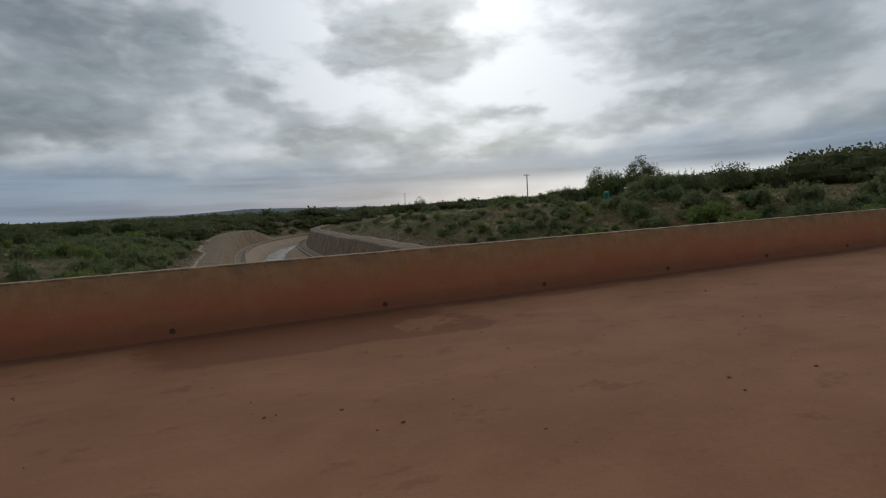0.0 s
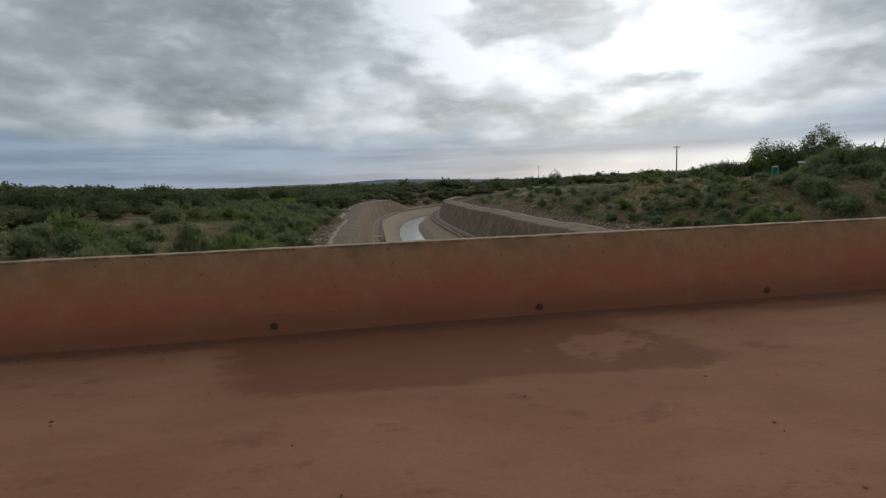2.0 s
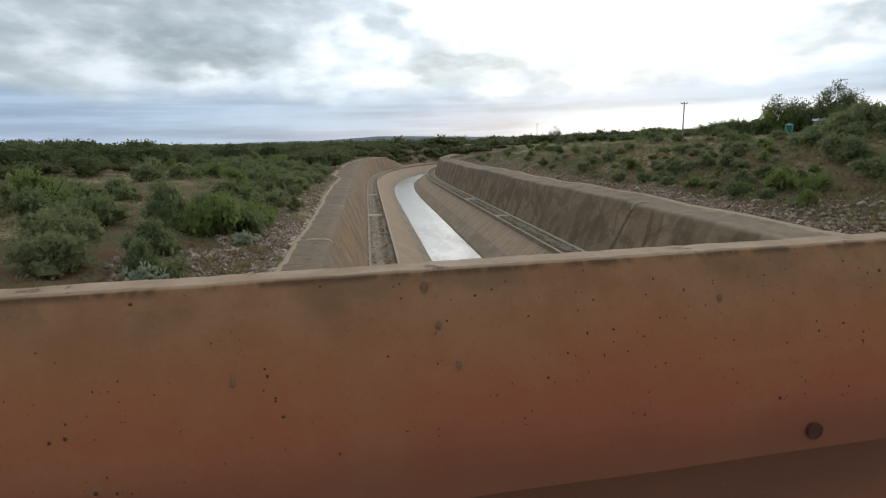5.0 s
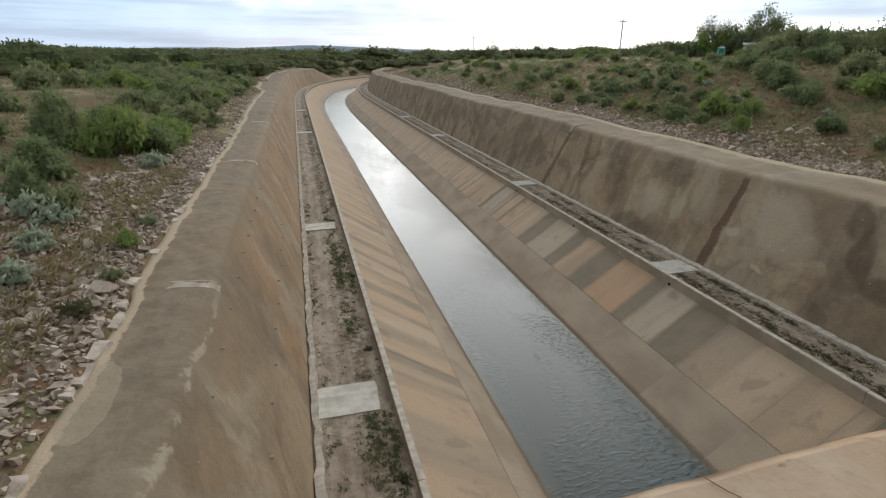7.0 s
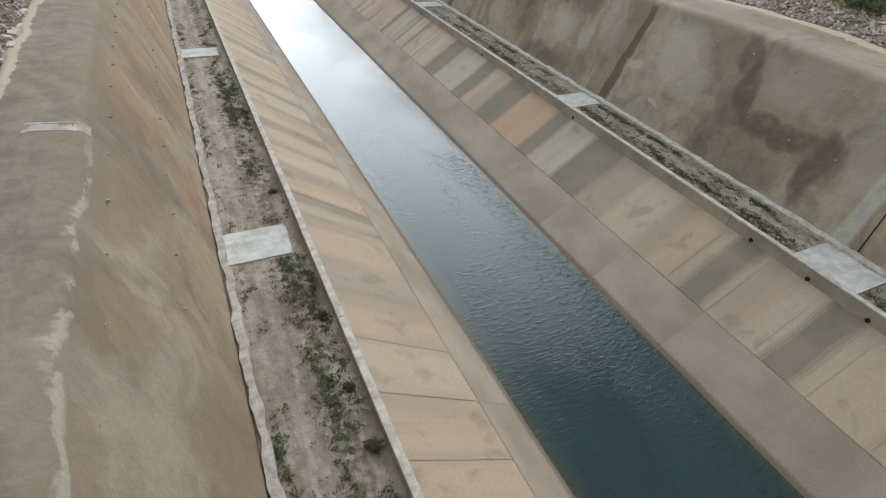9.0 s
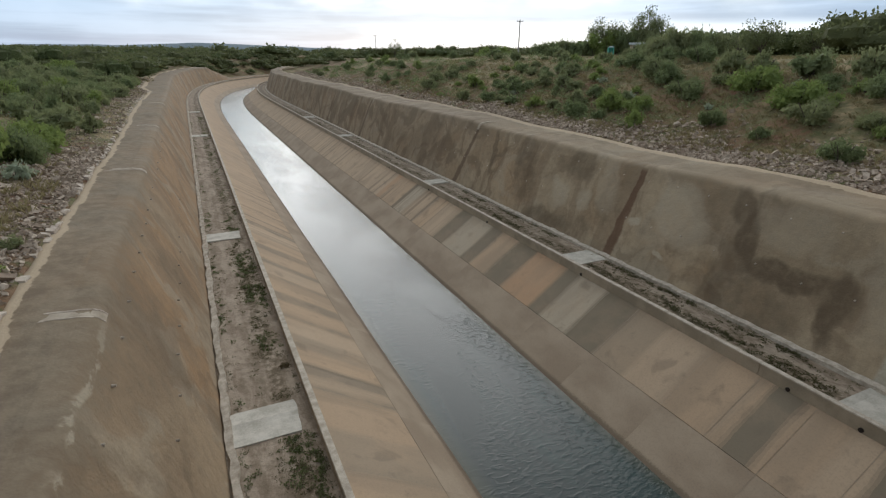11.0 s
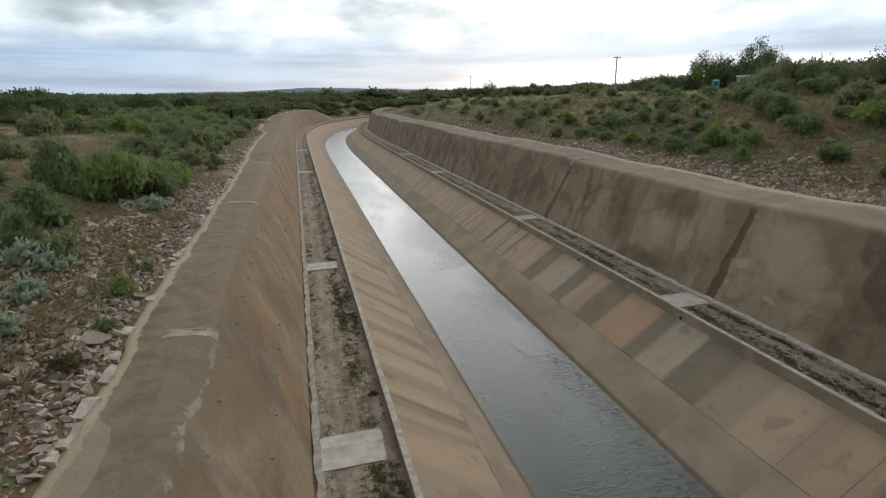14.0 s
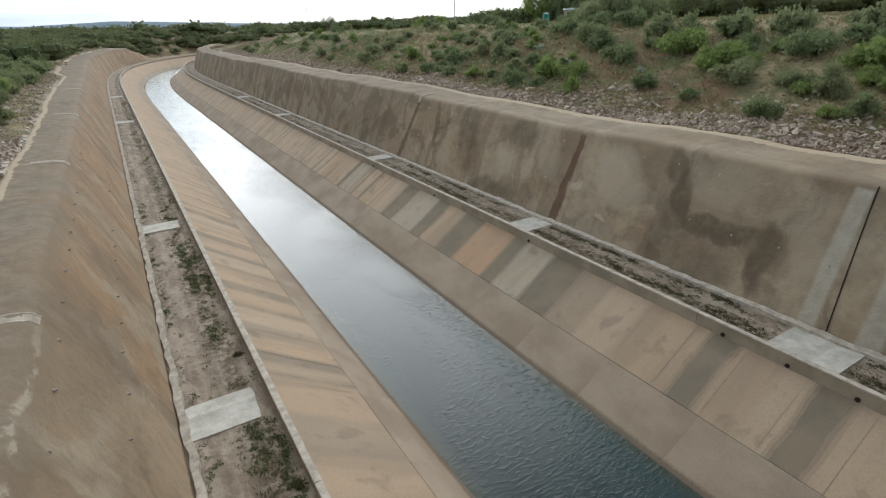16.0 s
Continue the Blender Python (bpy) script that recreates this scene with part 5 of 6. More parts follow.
def make_shrubs():
    rnd = random.Random(77)
    spots = []

    def shrub(s, u, r, h, label):
        spots.append((s, u, r))
        place_bush("shrub", rnd.choice(SMALL if r < 0.95 else NEAR if s < 48 and r > 1.1 and -22 < u < 45 else BIG), s, u, r * (1.14 if u < 0 else 1.12), h * 1.15, label, "shrub", "shrubs on the banks", rnd)

    left, right = "dense green thorn shrub among stones on the dry slope", "rounded green shrub on the stony reddish slope"
    # those that stand out: s, u, radius, height
    for s, u, r, h in ((36.6, -13.9, 2.6, 2.9), (38.8, -12.6, 1.9, 2.3), (37.4, -16.9, 2.5, 2.7), (40.2, -15.4, 2.3, 2.6), (22.9, -12.2, 1.05, 1.2), (24.2, -13.9, 1.2, 1.3), (54.0, -10.7, 1.2, 1.5), (58.0, -12.9, 1.5, 1.8), (57.5, -15.6, 1.7, 2.0), (62.0, -14.2, 1.6, 1.9), (27.5, -14.6, 1.9, 1.6), (24.5, -17.5, 2.0, 1.9),
                       (29.0, -19.0, 2.1, 2.2), (17.1, -9.1, 0.42, 0.5), (19.9, -9.3, 0.62, 0.7), (22.4, -9.2, 0.5, 0.5), (31.5, -21.5, 2.2, 2.2), (66, -12.2, 1.3, 1.5), (71, -12.4, 1.5, 1.8), (77, -12.6, 1.6, 1.9), (84, -13.2, 1.6, 1.8)):
        shrub(s, u, r * 0.92, h * 1.22, left)
    for s, u, r, h in ((36.6, 32.4, 0.95, 1.6), (38.2, 40.2, 2.2, 2.3), (31.2, 35.5, 1.3, 1.7), (26.0, 34.3, 0.9, 1.1), (19.3, 32.3, 1.3, 1.5), (24.7, 37.6, 2.0, 2.0), (17.9, 37.0, 1.5, 1.8), (17.5, 41.5, 2.0, 2.1), (45.6, 33.5, 1.7, 1.9),
                       (43.2, 35.6, 2.0, 2.0), (48.6, 35.5, 1.6, 1.8), (61.5, 36.3, 1.9, 1.9), (69.1, 32.2, 1.4, 1.6), (33.4, 43.2, 2.3, 2.4), (31.2, 47.0, 2.4, 2.5), (35.0, 46.2, 2.3, 2.5), (45.8, 44.8, 2.4, 2.6), (42.8, 42.6, 1.9, 2.0), (28.0, 41.0, 2.2, 2.2),
                       (52.0, 46.8, 1.7, 1.9), (22.0, 43.0, 2.3, 2.2), (14.0, 38.5, 1.9, 1.9), (13.2, 43.5, 2.2, 2.2), (26.0, 47.0, 2.4, 2.4), (20.0, 48.0, 2.5, 2.4), (9.5, 38.0, 1.8, 1.8), (8.0, 43.0, 2.2, 2.2), (63.5, 45.0, 1.7, 1.8), (56.0, 39.5, 1.6, 1.7),
                       (39.0, 47.0, 2.3, 2.4), (14.5, 34.0, 1.2, 1.2), (11.0, 33.5, 1.0, 1.0), (81.6, 76.9, 2.9, 3.0), (80.3, 79.4, 2.7, 3.0), (82.6, 74.6, 1.9, 1.9)):
        shrub(s, u, r * 0.95, h * 1.12, right)
    n = tries = 0
    while n < 100 and tries < 9000:
        tries += 1
        s, u = rnd.uniform(30, 135), -12.2 - abs(rnd.gauss(5, 9))
        r = rnd.uniform(1.2, 2.3) * (1.0 + min(0.35, max(0, (-u - 15) / 40)))
        if u < -46 or (s < 34 and u > -21) or any((s - a) ** 2 + (u - b) ** 2 < (0.68 * (r + q)) ** 2 for a, b, q in spots):
            continue
        if ((s - 70) / 20) ** 2 + ((u + 24.5) / 4.0) ** 2 < 1:
            continue
        if ((s - 50) / 11) ** 2 + ((u + 19.0) / 5.5) ** 2 < 1:                # bare soil behind the big shrub
            continue
        shrub(s, u, r, r * rnd.uniform(1.1, 1.4), left)
        n += 1
    n = tries = 0
    while n < 30 and tries < 4000:                                           # thicket near the bridge
        tries += 1
        s, u, r = rnd.uniform(0, 27), rnd.uniform(35.5, 50), rnd.uniform(0.9, 1.7)
        if any((s - a) ** 2 + (u - b) ** 2 < (0.6 * (r + q)) ** 2 for a, b, q in spots):
            continue
        shrub(s, u, r, r * rnd.uniform(1.0, 1.3), right)
        n += 1
    n = tries = 0
    while n < 115 and tries < 12000:
        tries += 1
        s, u = (rnd.uniform(-4, 80) if n % 2 else rnd.uniform(40, 170)), 32.2 + 22 * rnd.random() ** 1.1
        r = rnd.uniform(0.6, 1.8)
        if any((s - a) ** 2 + (u - b) ** 2 < (0.8 * (r + q)) ** 2 for a, b, q in spots) or fbm(np.array(s * 0.09), np.array(u * 0.13), 8.0, 2) < -0.35:
            continue
        if 22 < s < 38 and u < 38:                                           # bare reddish soil
            continue
        shrub(s, u, r, r * rnd.uniform(1.0, 1.35), right)
        n += 1
    place_bush("ditch_shrub", SMALL[0], 9.3, U_WALL_L + 0.4, 0.32, 0.45, "small dark green shrub rooted at the wall foot", "shrub", "", rnd, ground=Z_DITCH)
    for s, u, r in ((6.6, -0.75, 0.42), (8.4, -0.62, 0.38), (10.6, -0.7, 0.30), (13.8, -0.6, 0.36), (4.6, -0.8, 0.42), (22.5, -0.7, 0.30)):
        place_bush("dry_shrub", DRYSHRUB, s, u, r, r * 1.2, "dry straw-brown shrub beside the coping", "shrub", "dry shrubs on the berm", rnd, ground=Z_DITCH)
    place_bush("dry_shrub", DRYSHRUB, 14.8, -9.3, 0.6, 0.6, "dry brown shrub among broken rock", "shrub", "dry shrubs on the berm", rnd)
    for s, u, k in ((33.8, -11.5, 1.0), (34.6, -11.2, 0.7), (21.8, -12.1, 1.0), (19.2, -11.8, 0.9), (22.5, -13.2, 1.0), (16.5, -11.4, 0.8), (14, -12.5, 0.8), (60, -17, 0.8), (44, 39, 0.7), (52, 42, 0.8), (34, 38.5, 0.6), (24, 45, 0.9), (30, 44, 0.8), (62, 36, 0.7)):
        place_bush("milkweed", rnd.choice(MILK), s, u, k * 0.95, k * 1.15, "pale grey-green broad-leaved milkweed among rocks", "plant", "milkweeds", rnd)


make_shrubs()


def make_stuff(name, pts, scale, template, mat, label, category, seed):
    """Many small plants in one mesh: template quads turned and scaled at each point."""
    rs = np.random.RandomState(seed)
    n, m = len(pts), len(template)
    a = rs.uniform(0, 6.28, n)
    c, s_ = np.cos(a), np.sin(a)
    R_ = np.zeros((n, 3, 3))
    R_[:, 0, 0], R_[:, 0, 1], R_[:, 1, 0], R_[:, 1, 1], R_[:, 2, 2] = c, -s_, s_, c, 1
    V = np.einsum('nij,mkj->nmki', R_, template) * scale[:, None, None, None]
    V = V + pts[:, None, None, :]
    F = np.arange(n * m * 4).reshape(-1, 4)
    ob = mesh_object(name, V, F, mat, smooth=False)
    tagged(ob, label, category, kind="stuff")


def blade_template(rs, n, h, spread):
    a = rs.uniform(0, 6.28, n)
    base = np.stack([np.cos(a) * spread * 0.3, np.sin(a) * spread * 0.3, a * 0], -1) * rs.rand(n, 1)
    d = np.stack([np.cos(a) * spread, np.sin(a) * spread, np.full(n, h)], -1) + rs.normal(0, 0.25 * h, (n, 3)) * np.array([1, 1, 0.3])
    return leaf_quads(rs, base, d, rs.uniform(0.5, 1.1, n) * h, 7.0)


def clump_template(rs, radius, height, core, sprays, per, leaf, twig=(0.10, 0.19), lobes=6, mass=0.68):
    return bush_quads(rs, core, sprays, per, leaf / radius, lobes, 1.25, twig, mass) * np.array([radius, radius, height])


def scrub_quads(rs, lobes, leaves, size, radius, height):
    """A wide thorn tree: low lobes under flat-topped ones, thickly leaved, with solid lumps added inside to block
    light.
    """
    P = []
    a = np.arange(lobes) * 2.4 + rs.uniform(-0.5, 0.5, lobes)
    far = np.sqrt(np.linspace(0.0, 1.0, lobes)) * rs.uniform(0.5, 0.72, lobes)
    w = rs.uniform(0.34, 0.52, lobes)
    top = rs.uniform(0.62, 0.98, lobes) * (1.0 - 0.42 * far)
    c = np.stack([np.cos(a) * far, np.sin(a) * far, top * 0.62], -1)
    rad = np.stack([w, w, top * 0.40], -1)
    i = rs.choice(lobes, leaves, p=w ** 2 / np.sum(w ** 2))
    v = rs.normal(size=(leaves, 3)) + np.array([0, 0, 0.35])
    v /= np.linalg.norm(v, axis=1, keepdims=True)
    at = (c[i] + v * rad[i] * rs.uniform(0.62, 0.98, (leaves, 1))) * np.array([radius, radius, height])
    out = v + rs.normal(0, 0.8, (leaves, 3))
    P.append(leaf_quads(rs, at, out, rs.uniform(0.6, 1.5, leaves) * size * radius, 1.4))
    # closed lump for each lobe, in the leaf material, keeps light from passing
    a, e = np.meshgrid(np.linspace(0, 2 * math.pi, 6)[:-1], np.array([-1.2, -0.25, 0.6, 1.57]), indexing='ij')
    ball = np.stack([np.cos(a) * np.cos(e), np.sin(a) * np.cos(e), np.sin(e)], -1)
    f = np.concatenate([grid_faces(5, 4), [[16 + j, 17 + j, 1 + j, j] for j in range(3)]])
    for ci, ri in zip(c, rad):
        q = ci + ball * ri * np.array([0.70, 0.70, 0.82]) * rs.uniform(0.78, 1.04, ball.shape[:2])[..., None]
        P.append((q * np.array([radius, radius, height])).reshape(-1, 3)[f])
    P = np.concatenate(P)
    P[:, :, 2] = np.maximum(P[:, :, 2], 0.0)
    return P


def make_weeds():
    rs = np.random.RandomState(21)
    t = blade_template(rs, 12, 0.13, 0.15)
    tuft = bush_quads(rs, 16, 4, 4, 0.16, 4, 1.2, (0.30, 0.55)) * np.array([0.16, 0.16, 0.13])
    # berms
    for nm, u0, u1, n in (("weeds_left", U_WALL_L + 0.3, -0.35, 5200), ("weeds_right", U_COP_R + 0.4, U_WALL_R - 0.3, 5200)):
        s = np.where(rs.rand(n) < 0.6, rs.uniform(-8, 45, n), rs.uniform(-8, 150, n))
        mid, r = (-1.25, rs.rand(n)) if u0 < 0 else (20.4, rs.rand(n))
        u = np.where(r < 0.62, rs.normal(mid, 0.34 if u0 < 0 else 0.6, n), np.where(r < 0.80, u1 - np.abs(rs.normal(0, 0.25, n)), np.where(r < 0.9, u0 + np.abs(rs.normal(0, 0.2, n)), rs.uniform(u0, u1, n))))
        u = np.clip(u, u0, u1)
        keep = fbm(s * 0.8, u * 1.3, 3.0, 3) > -0.15
        keep &= ~(((s > 17.6) & (s < 20.0) & (u < 0)) | ((s > 41.9) & (s < 44.0) & (u < 0)) | ((s > 7.2) & (s < 10.5) & (u > 0)) | ((s > 26.8) & (s < 29.2) & (u > 0)))
        s, u = s[keep], u[keep]
        make_stuff(nm, canal(s, u, np.full_like(s, Z_DITCH)), rs.uniform(0.45, 1.25, len(s)), t, M_WEED, "dead and half-green weeds on the silted berm", "weeds", 22)
        n = 2600
        s = np.where(rs.rand(n) < 0.6, rs.uniform(-8, 50, n), rs.uniform(-8, 130, n))
        r = rs.rand(n)
        u = np.where(r < 0.45, rs.normal(mid, 0.22, n), np.where(r < 0.85, u1 - 0.1 - np.abs(rs.normal(0, 0.28, n)), u0 + 0.1 + np.abs(rs.normal(0, 0.2, n))))
        keep = (fbm(s * 0.55, u * 0.9, 5.0, 3) > 0.02) & (u > u0) & (u < u1)
        keep &= ~(((s > 17.6) & (s < 20.0) & (u < 0)) | ((s > 41.9) & (s < 44.0) & (u < 0)) | ((s > 7.2) & (s < 10.5) & (u > 0)) | ((s > 26.8) & (s < 29.2) & (u > 0)))
        s, u = s[keep], u[keep]
        make_stuff("low_" + nm, canal(s, u, np.full_like(s, Z_DITCH)), rs.uniform(0.5, 1.5, len(s)), tuft, M_FARLEAF if u0 < -1 else M_WEED, "low dark weeds growing in the silt of the berm", "weeds", 23)
    # dry grass on the slopes
    t = blade_template(rs, 9, 0.38, 0.30)
    for nm, lo, hi, n, seed in (("dry_grass_left", -9.8, -46, 5200, 31), ("dry_grass_right", 30.5, 90, 11000, 32)):
        s = np.where(rs.rand(n) < 0.5, rs.uniform(-6, 60, n), rs.uniform(-6, 160, n))
        u = lo + (hi - lo) * rs.rand(n) ** 1.1
        keep = fbm(s * 0.15, u * 0.2, 6.0, 3) > -0.2
        s, u = s[keep], u[keep]
        if hi > 0:                                                           # thicker on the stony slope
            s, u = np.concatenate([s, rs.uniform(5, 110, 5000)]), np.concatenate([u, 31.5 + 20 * rs.rand(5000)])
        if hi < 0:                                                           # tufts among the rocks by the bridge
            s, u = np.concatenate([s, rs.uniform(8, 34, 500)]), np.concatenate([u, -9.6 - 6.0 * rs.rand(500) ** 1.3])
        make_stuff(nm, canal(s, u, land(s, u)), rs.uniform(0.5, 1.5, len(s)), t, M_DRY, "thin dry grass between the shrubs", "grass", seed)


make_weeds()


def make_woodland():
    """The scrub woodland that covers the plain to the horizon."""
    rs = np.random.RandomState(5)
    near_t = [scrub_quads(rs, 8, 1000, 0.060, 3.9, 4.0) for _ in range(5)]
    far_t = [scrub_quads(rs, 6, 240, 0.085, 4.0, 3.4) for _ in range(4)]
    low_t = clump_template(rs, 0.9, 0.9, 36, 10, 4, 0.12, mass=0.0)
    # nearer belts
    n = 9000
    x, y = rs.uniform(-190, 260, n), rs.uniform(-10, 420, n)
    s, u = canal_coords(x, y)
    keep = ((u < -24) | (u > 62) | ((s > 120) & ((u < -13) | (u > 33)))) & (s < 420) & (s > -4)
    meadow = (u > 0) & (s < 190) & (u < 60 + 0.36 * s)                       # open grassy plateau
    keep &= ~meadow
    keep &= ~((u < 0) & (u > -44) & (s < 130))
    # keep the bushes apart, more so near by
    order = np.flatnonzero(keep)
    taken, chosen = {}, []
    for i in order:
        r = math.hypot(x[i], y[i])
        cell = 6.6 if r < 110 else 6.8 if r < 170 else 8.2
        key = (cell, int(x[i] // cell), int(y[i] // cell))
        if key in taken:
            continue
        taken[key] = True
        chosen.append(i)
    x, y, s, u = x[chosen], y[chosen], s[chosen], u[chosen]
    z = land(np.clip(s, -60, 428), u)
    pts = np.stack([x, y, z - 0.15], -1)
    d = np.hypot(x, y)
    patch = 1.0 + 0.28 * fbm(x * 0.05, y * 0.05, 3.0, 3)
    sc = np.clip(rs.gamma(7, 1 / 7, len(x)), 0.5, 1.65) * patch * np.where(u < 0, 1.1, np.where((u < 75) & (s > 100), 0.6, 1.0))
    kind = rs.randint(0, 20, len(x))
    for i in range(5):
        a = (d < 170) & (kind % 5 == i)
        make_stuff("scrub_woodland_near", pts[a], sc[a] * 1.12, near_t[i], M_FARLEAF, "dense dark green thorn scrub covering the plain", "scrub", 6 + i)
    for i in range(4):
        a = (d >= 170) & (kind % 4 == i)
        make_stuff("scrub_woodland", pts[a], np.minimum(sc[a], 1.3) * 1.5, far_t[i], M_FARLEAF, "dense dark green thorn scrub covering the plain", "scrub", 16 + i)
    # low green brush on the banks
    n = 2600
    s = rs.uniform(-4, 180, n)
    u = np.where(rs.rand(n) < 0.72, rs.uniform(32, 54, n), -rs.uniform(13, 34, n))
    a = (fbm(s * 0.10, u * 0.14, 8.0, 3) > -0.12) & ~((s < 62) & (u < 0)) & ~((u > 0) & (u < 37) & (s < 34))
    s, u = s[a], u[a]
    make_stuff("low_brush", canal(s, u, land(s, u) - 0.05), rs.uniform(0.5, 1.5, len(s)), low_t, M_LEAF, "low green brush and saplings on the banks", "brush", 26)
    n = 2500
    a = np.radians(rs.uniform(-62, 82, n))
    r = 330 * (2600 / 330) ** (rs.rand(n) ** 1.25)
    x, y = np.sin(a) * r, np.cos(a) * r
    s, u = canal_coords(x, y)
    keep = ~((u > -14) & (u < 36) & (s < 420) & (s > -60)) & ((y > 400) | (np.abs(x) > 180))
    x, y, r = x[keep], y[keep], r[keep]
    pts = np.stack([x, y, np.full_like(x, -1.9)], -1)
    sc = rs.gamma(10, 0.1, len(x)) * (1.3 + r / 1000) * (1.0 + 0.3 * fbm(x * 0.012, y * 0.012, 2.0, 3))
    make_stuff("far_woodland", pts, sc, scrub_quads(rs, 4, 60, 0.13, 5.0, 3.5), M_FARLEAF, "distant scrub woodland along the horizon", "woodland", 8)


make_woodland()


# ---------------------------------------------------------------- trees and things on the plateau
def ground_at(x, y):
    s, u = canal_coords([x], [y])
    return float(land(s, u)[0])


def make_tree(x, y, height, width, seed, leaves=1500, leaf=0.42, bare=False, label="spreading dark green tree against the sky"):
    rs = np.random.RandomState(seed)
    z = ground_at(x, y)
    tree = new("tree")
    tree.empty_display_size = 0.3
    tree.matrix_world = Matrix.Translation((x, y, z - 0.1))
    tagged(tree, label, "tree", "trees on the plateau")
    bm = bmesh.new()
    fork = height * 0.20
    tube_bm([(0, 0, 0), (0.1, 0.05, fork * 0.6), (0.15, 0.0, fork)], [height * 0.030, height * 0.024, height * 0.020], 7, bm)
    tips = []
    for i in range(9):
        a = i * 2.4 + rs.uniform(-0.4, 0.4)
        r = width * 0.5 * rs.uniform(0.35, 0.85)
        h = height * rs.uniform(0.55, 0.90) * (1 - 0.30 * (r / (width * 0.5)) ** 2)
        tip = np.array([math.cos(a) * r, math.sin(a) * r, h])
        mid = np.array([math.cos(a) * r * 0.45, math.sin(a) * r * 0.45, fork + (h - fork) * 0.5])
        tube_bm([(0.15, 0, fork * 0.95), mid, tip], [height * 0.014, height * 0.009, height * 0.003], 5, bm)
        tips.append(tip)
        for j in range(3):
            b = a + rs.normal(0, 0.6)
            q = mid + np.array([math.cos(b), math.sin(b), rs.uniform(-0.3, 0.8)]) * width * 0.20 * rs.uniform(0.5, 1.3)
            tube_bm([mid, (mid + q) / 2 + rs.normal(0, 0.05, 3), q], [height * 0.006, height * 0.004, 0.012], 4, bm)
            tips.append(q)
    part("trunk", bm, M_BARK, tree)
    tips = np.array(tips)
    per = leaves // len(tips)
    if bare:
        per = max(4, per // 6)
    L = []
    for t in tips:
        rad = width * rs.uniform(0.11, 0.18)
        L.append((t, (rad * 1.1, rad * 1.1, rad * 0.95)))
    P = crown_quads(rs, L, per, leaf, 1.8)
    mesh_object("crown", P, np.arange(len(P) * 4).reshape(-1, 4), M_TREELEAF, tree, smooth=False)


for i, (x, y, h, w, bare) in enumerate(((93.6, 88.6, 9.9, 10.0, 0), (88.6, 94.6, 8.0, 9.5, 0), (92.5, 93.0, 5.6, 9.0, 0), (87, 69.5, 5.0, 8.5, 0), (92, 64, 4.6, 6.0, 1), (75.5, 50.5, 5.4, 6.5, 0), (84, 48, 5.2, 6.5, 0), (80, 57, 4.8, 5.0, 1),
                                        (71.2, 175.6, 6.6, 5.5, 0), (126.7, 201.6, 6.2, 9.0, 0), (110, 230, 4.2, 8, 0), (90, 240, 3.8, 7.0, 0), (112, 150, 4.0, 7.0, 0), (120, 140, 4.2, 8.0, 0), (104, 118, 4.2, 7.5, 0), (98, 108, 4.0, 7.0, 0), (108, 104, 4.5, 8, 0), (88, 36, 5.6, 7, 0), (96, 28, 5.5, 8, 0), (84, 22, 5.0, 7, 0))):
    make_tree(x, y, h, w, 100 + i, leaves=9000 if i < 3 else 3600 if y < 110 else 1500, leaf=0.27, bare=bool(bare),
              label="half-bare small tree against the sky" if bare else "spreading dark green tree against the sky")


def make_hedge():
    """The thicket along the far edge of the plateau and the tall bushes in front of it."""
    rnd = random.Random(15)
    for x, y, r, h in ((75.2, 100.6, 2.6, 2.7), (77.0, 99.4, 2.8, 3.4), (79.2, 98.6, 3.0, 3.9), (80.8, 96.6, 2.9, 3.6), (82.6, 95.0, 3.0, 3.4), (84.2, 94.2, 3.1, 3.9), (86.2, 92.4, 3.2, 4.1),
                       (88.2, 91.0, 3.4, 4.7), (90.0, 88.8, 3.3, 4.6), (91.2, 86.6, 3.4, 4.9), (92.4, 84.4, 3.2, 4.4), (93.6, 82.4, 3.0, 3.9), (85.6, 74.2, 3.2, 4.7), (87.6, 71.9, 3.4, 5.1), (88.9, 69.8, 3.3, 4.8),
                       (90.6, 67.2, 3.2, 4.0), (91.4, 64.6, 3.0, 3.6), (66.4, 110.4, 2.4, 2.1), (70.6, 108.0, 2.5, 2.4), (86.0, 106.8, 3.0, 3.2)):
        s, u = canal_coords([x], [y])
        place_bush("thicket_bush", rnd.choice(BIG), float(s[0]), float(u[0]), r, h * 1.45, "dense dark green thorn bush in the thicket on the plateau", "bush", "thicket on the plateau", rnd)
    for x, y, r, h in ((59.3, 51.7, 2.7, 3.9), (62.4, 51.2, 2.6, 3.9), (56.4, 51.0, 2.5, 3.1), (55.8, 44.4, 2.2, 2.4), (60.2, 55.4, 2.3, 2.9)):
        s, u = canal_coords([x], [y])
        place_bush("shrub", NEAR[rnd.choice((0, 1, 3))], float(s[0]), float(u[0]), r, h * 1.25, "tall green shrub at the brow of the stony slope", "shrub", "shrubs on the banks", rnd)


make_hedge()


def make_pole(x, y, height, label):
    z = ground_at(x, y)
    e = new("utility_pole")
    e.matrix_world = Matrix.Translation((x, y, z - 0.2))
    tagged(e, label, "pole", "utility poles")
    part("shaft", tube_bm([(0, 0, 0), (0, 0, height)], [0.19, 0.12], 10), M_POLE, e)
    part("crossarm", box_bm(1.9, 0.14, 0.14, (0, 0, height - 0.35), 0.02), M_BARK, e, "dark wooden crossarm")
    for dx in (-0.8, 0.0, 0.8):
        part("insulator", tube_bm([(dx, 0, height - 0.28), (dx, 0, height - 0.05)], [0.05, 0.035], 6), M_PIPE, e)


make_pole(78.6, 114.0, 9.0, "grey concrete utility pole with a crossarm on the plateau")
make_pole(113.8, 310.5, 12.5, "distant grey utility pole with a crossarm")


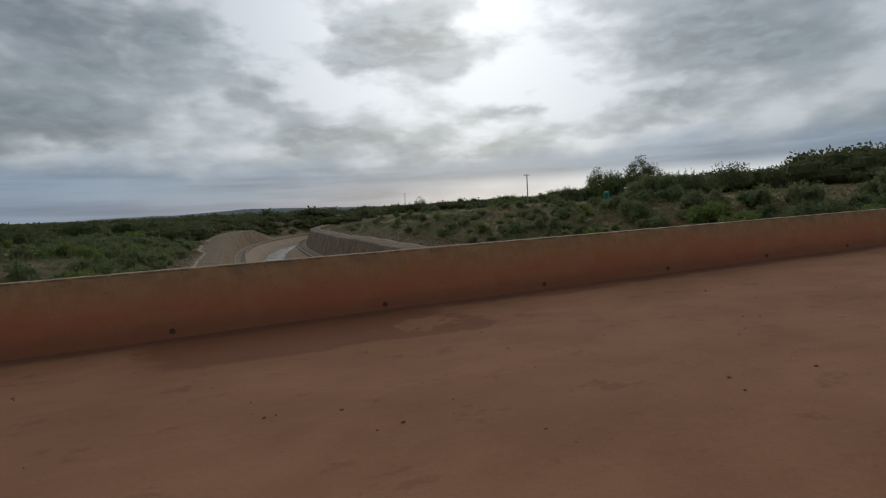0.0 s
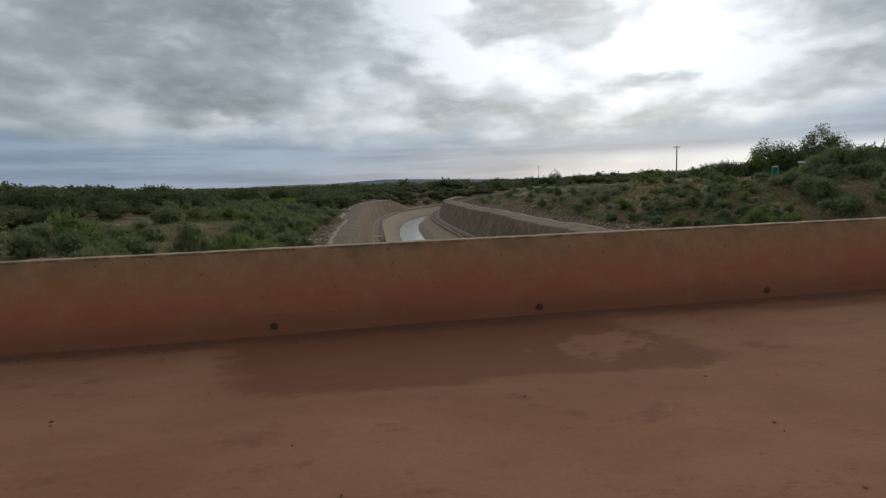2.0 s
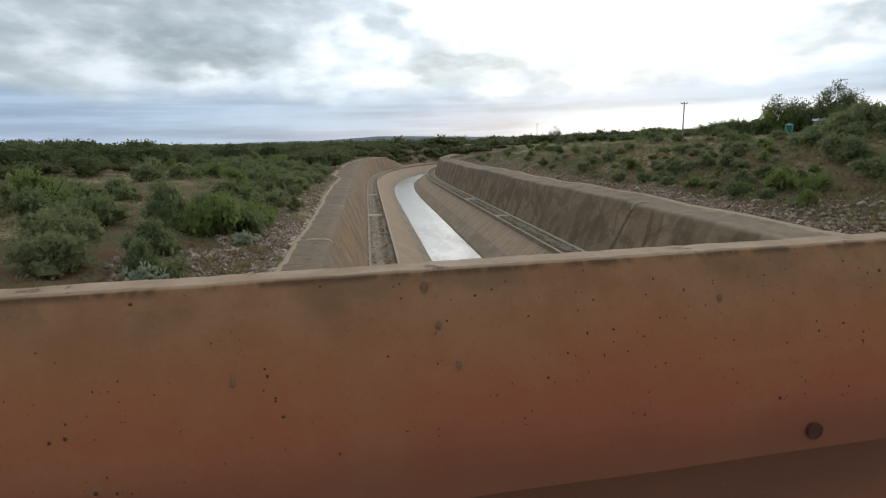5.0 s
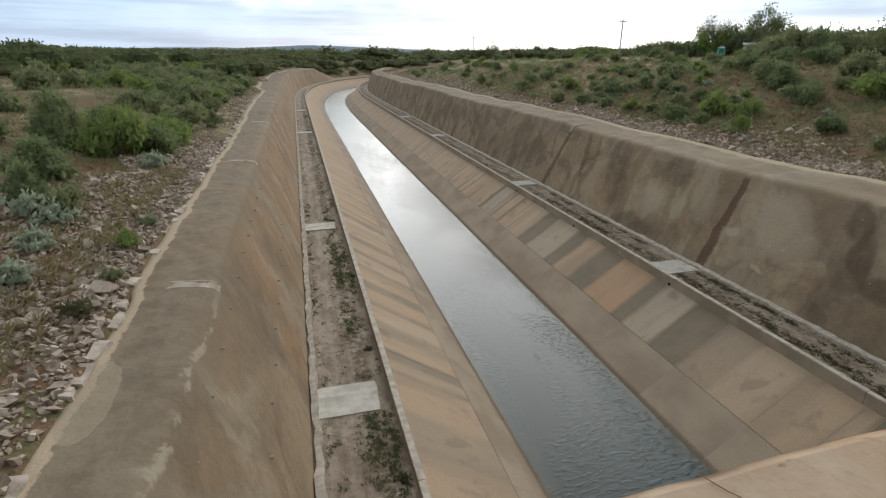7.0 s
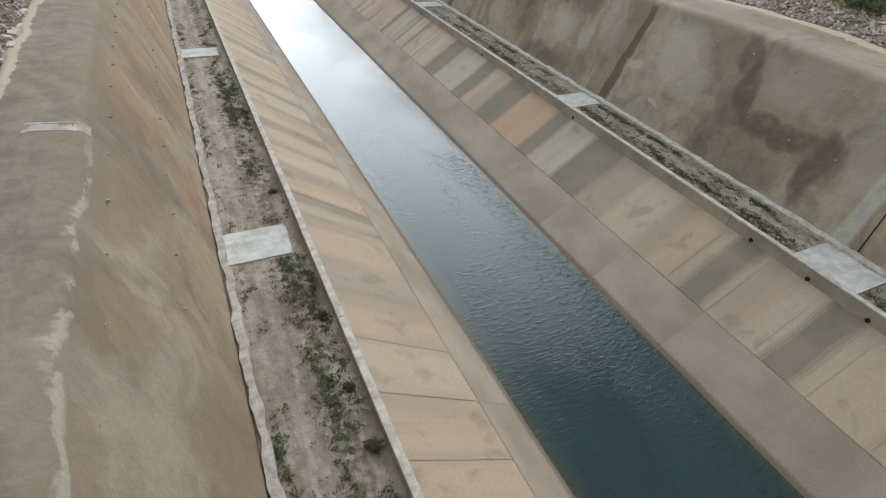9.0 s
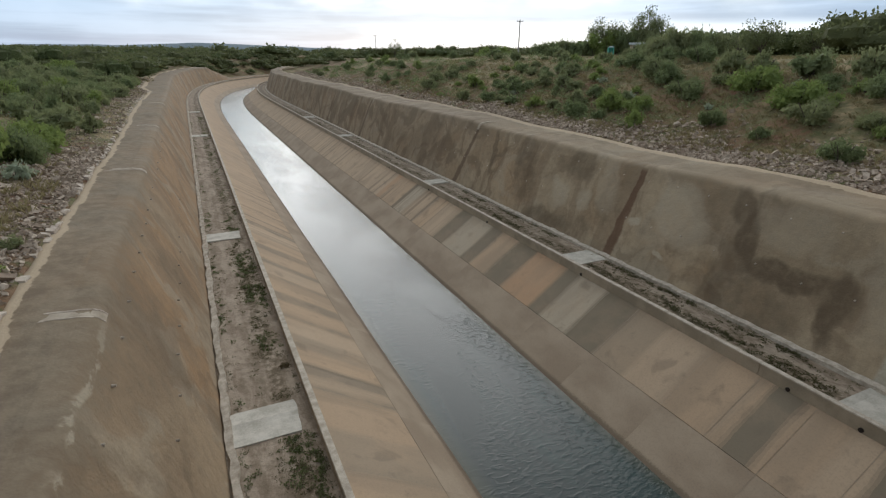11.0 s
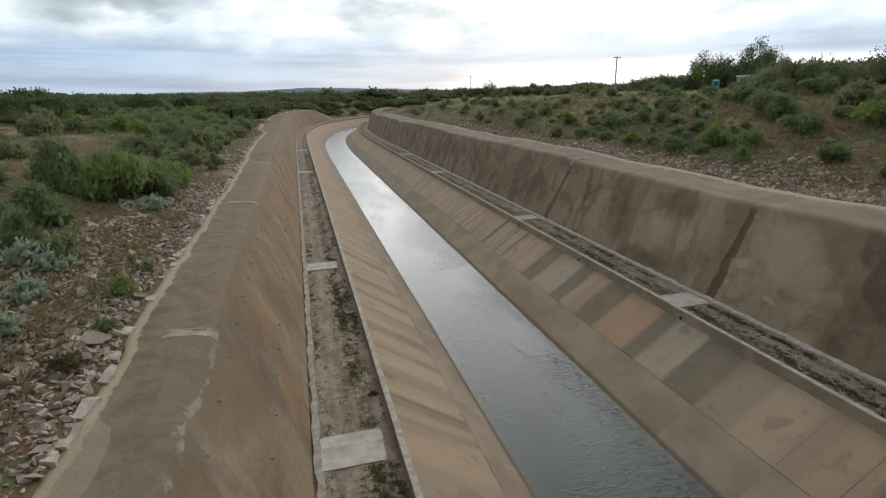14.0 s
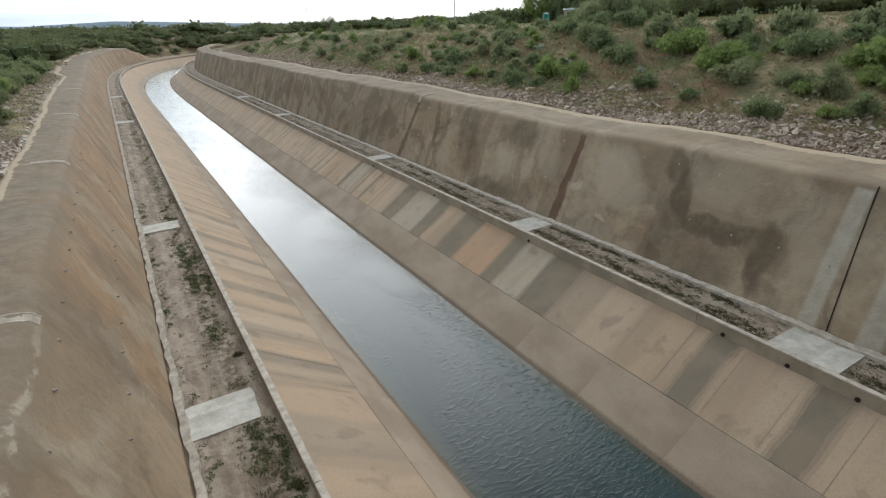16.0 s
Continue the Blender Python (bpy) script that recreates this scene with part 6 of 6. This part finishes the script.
def make_toilet(x, y, rz):
    z = ground_at(x, y)
    e = new("portable_toilet")
    e.matrix_world = Matrix.Translation((x, y, z - 0.02)) @ Euler((0, 0, rz)).to_matrix().to_4x4()
    tagged(e, "teal plastic portable toilet cabin on dry grass", "portable toilet")
    part("cabin", box_bm(1.15, 1.15, 2.0, (0, 0, 1.1), 0.05), M_TEAL, e)
    part("skid", box_bm(1.2, 1.25, 0.12, (0, 0, 0.06), 0.02), M_TEALD, e)
    bm = box_bm(1.22, 1.22, 0.10, (0, 0, 2.14), 0.03)
    tube_bm([(0, 0, 2.18), (0, 0, 2.30)], [0.45, 0.25], 12, bm)
    part("roof", bm, M_ROOF, e, "pale translucent plastic roof")
    d = part("door", box_bm(0.72, 0.04, 1.75, (0, -0.59, 1.1), 0.02), M_TEALD, e)
    part("handle", box_bm(0.05, 0.05, 0.16, (0.28, -0.62, 1.1), 0.01), M_PIPE, d)
    part("vent", tube_bm([(0.42, 0.42, 2.1), (0.42, 0.42, 2.55)], [0.06, 0.06], 8), M_TEALD, e)


make_toilet(76.2, 80.3, radians(-40))


def make_shed(x, y, rz):
    z = ground_at(x, y)
    e = new("shed")
    e.matrix_world = Matrix.Translation((x, y, z)) @ Euler((0, 0, rz)).to_matrix().to_4x4()
    tagged(e, "small plastered shed with a pale sheet roof behind shrubs", "shed")
    part("wall", box_bm(3.2, 2.8, 2.0, (0, 0, 1.0), 0.03), M_PLASTER, e)
    bm = bmesh.new()
    n = 20
    v0 = [bm.verts.new((-1.9 + 3.8 * i / n, -1.7, 2.06 + 0.03 * (i % 2))) for i in range(n + 1)]
    v1 = [bm.verts.new((-1.9 + 3.8 * i / n, 1.7, 2.5 + 0.03 * (i % 2))) for i in range(n + 1)]
    for i in range(n):
        bm.faces.new((v0[i], v0[i + 1], v1[i + 1], v1[i]))
    bmesh.ops.solidify(bm, geom=bm.faces[:], thickness=0.05)
    part("roof", bm, M_ROOF, e, "pale corrugated roof sheet")
    part("door", box_bm(0.85, 0.06, 1.75, (-0.7, -1.42, 0.9), 0.01), M_BARK, e)


make_shed(86.0, 83.0, radians(-42))


def make_sign(x, y):
    z = ground_at(x, y)
    e = new("road_sign")
    e.matrix_world = Matrix.Translation((x, y, z)) @ Euler((0, 0, radians(-30))).to_matrix().to_4x4()
    tagged(e, "small white road sign on a thin post", "sign")
    part("post", tube_bm([(0, 0, 0), (0, 0, 1.5)], [0.04, 0.04], 8), M_POLE, e)
    part("plate", box_bm(0.85, 0.04, 0.6, (0, -0.05, 1.7), 0.01), M_SIGN, e)


make_sign(70.5, 116.0)
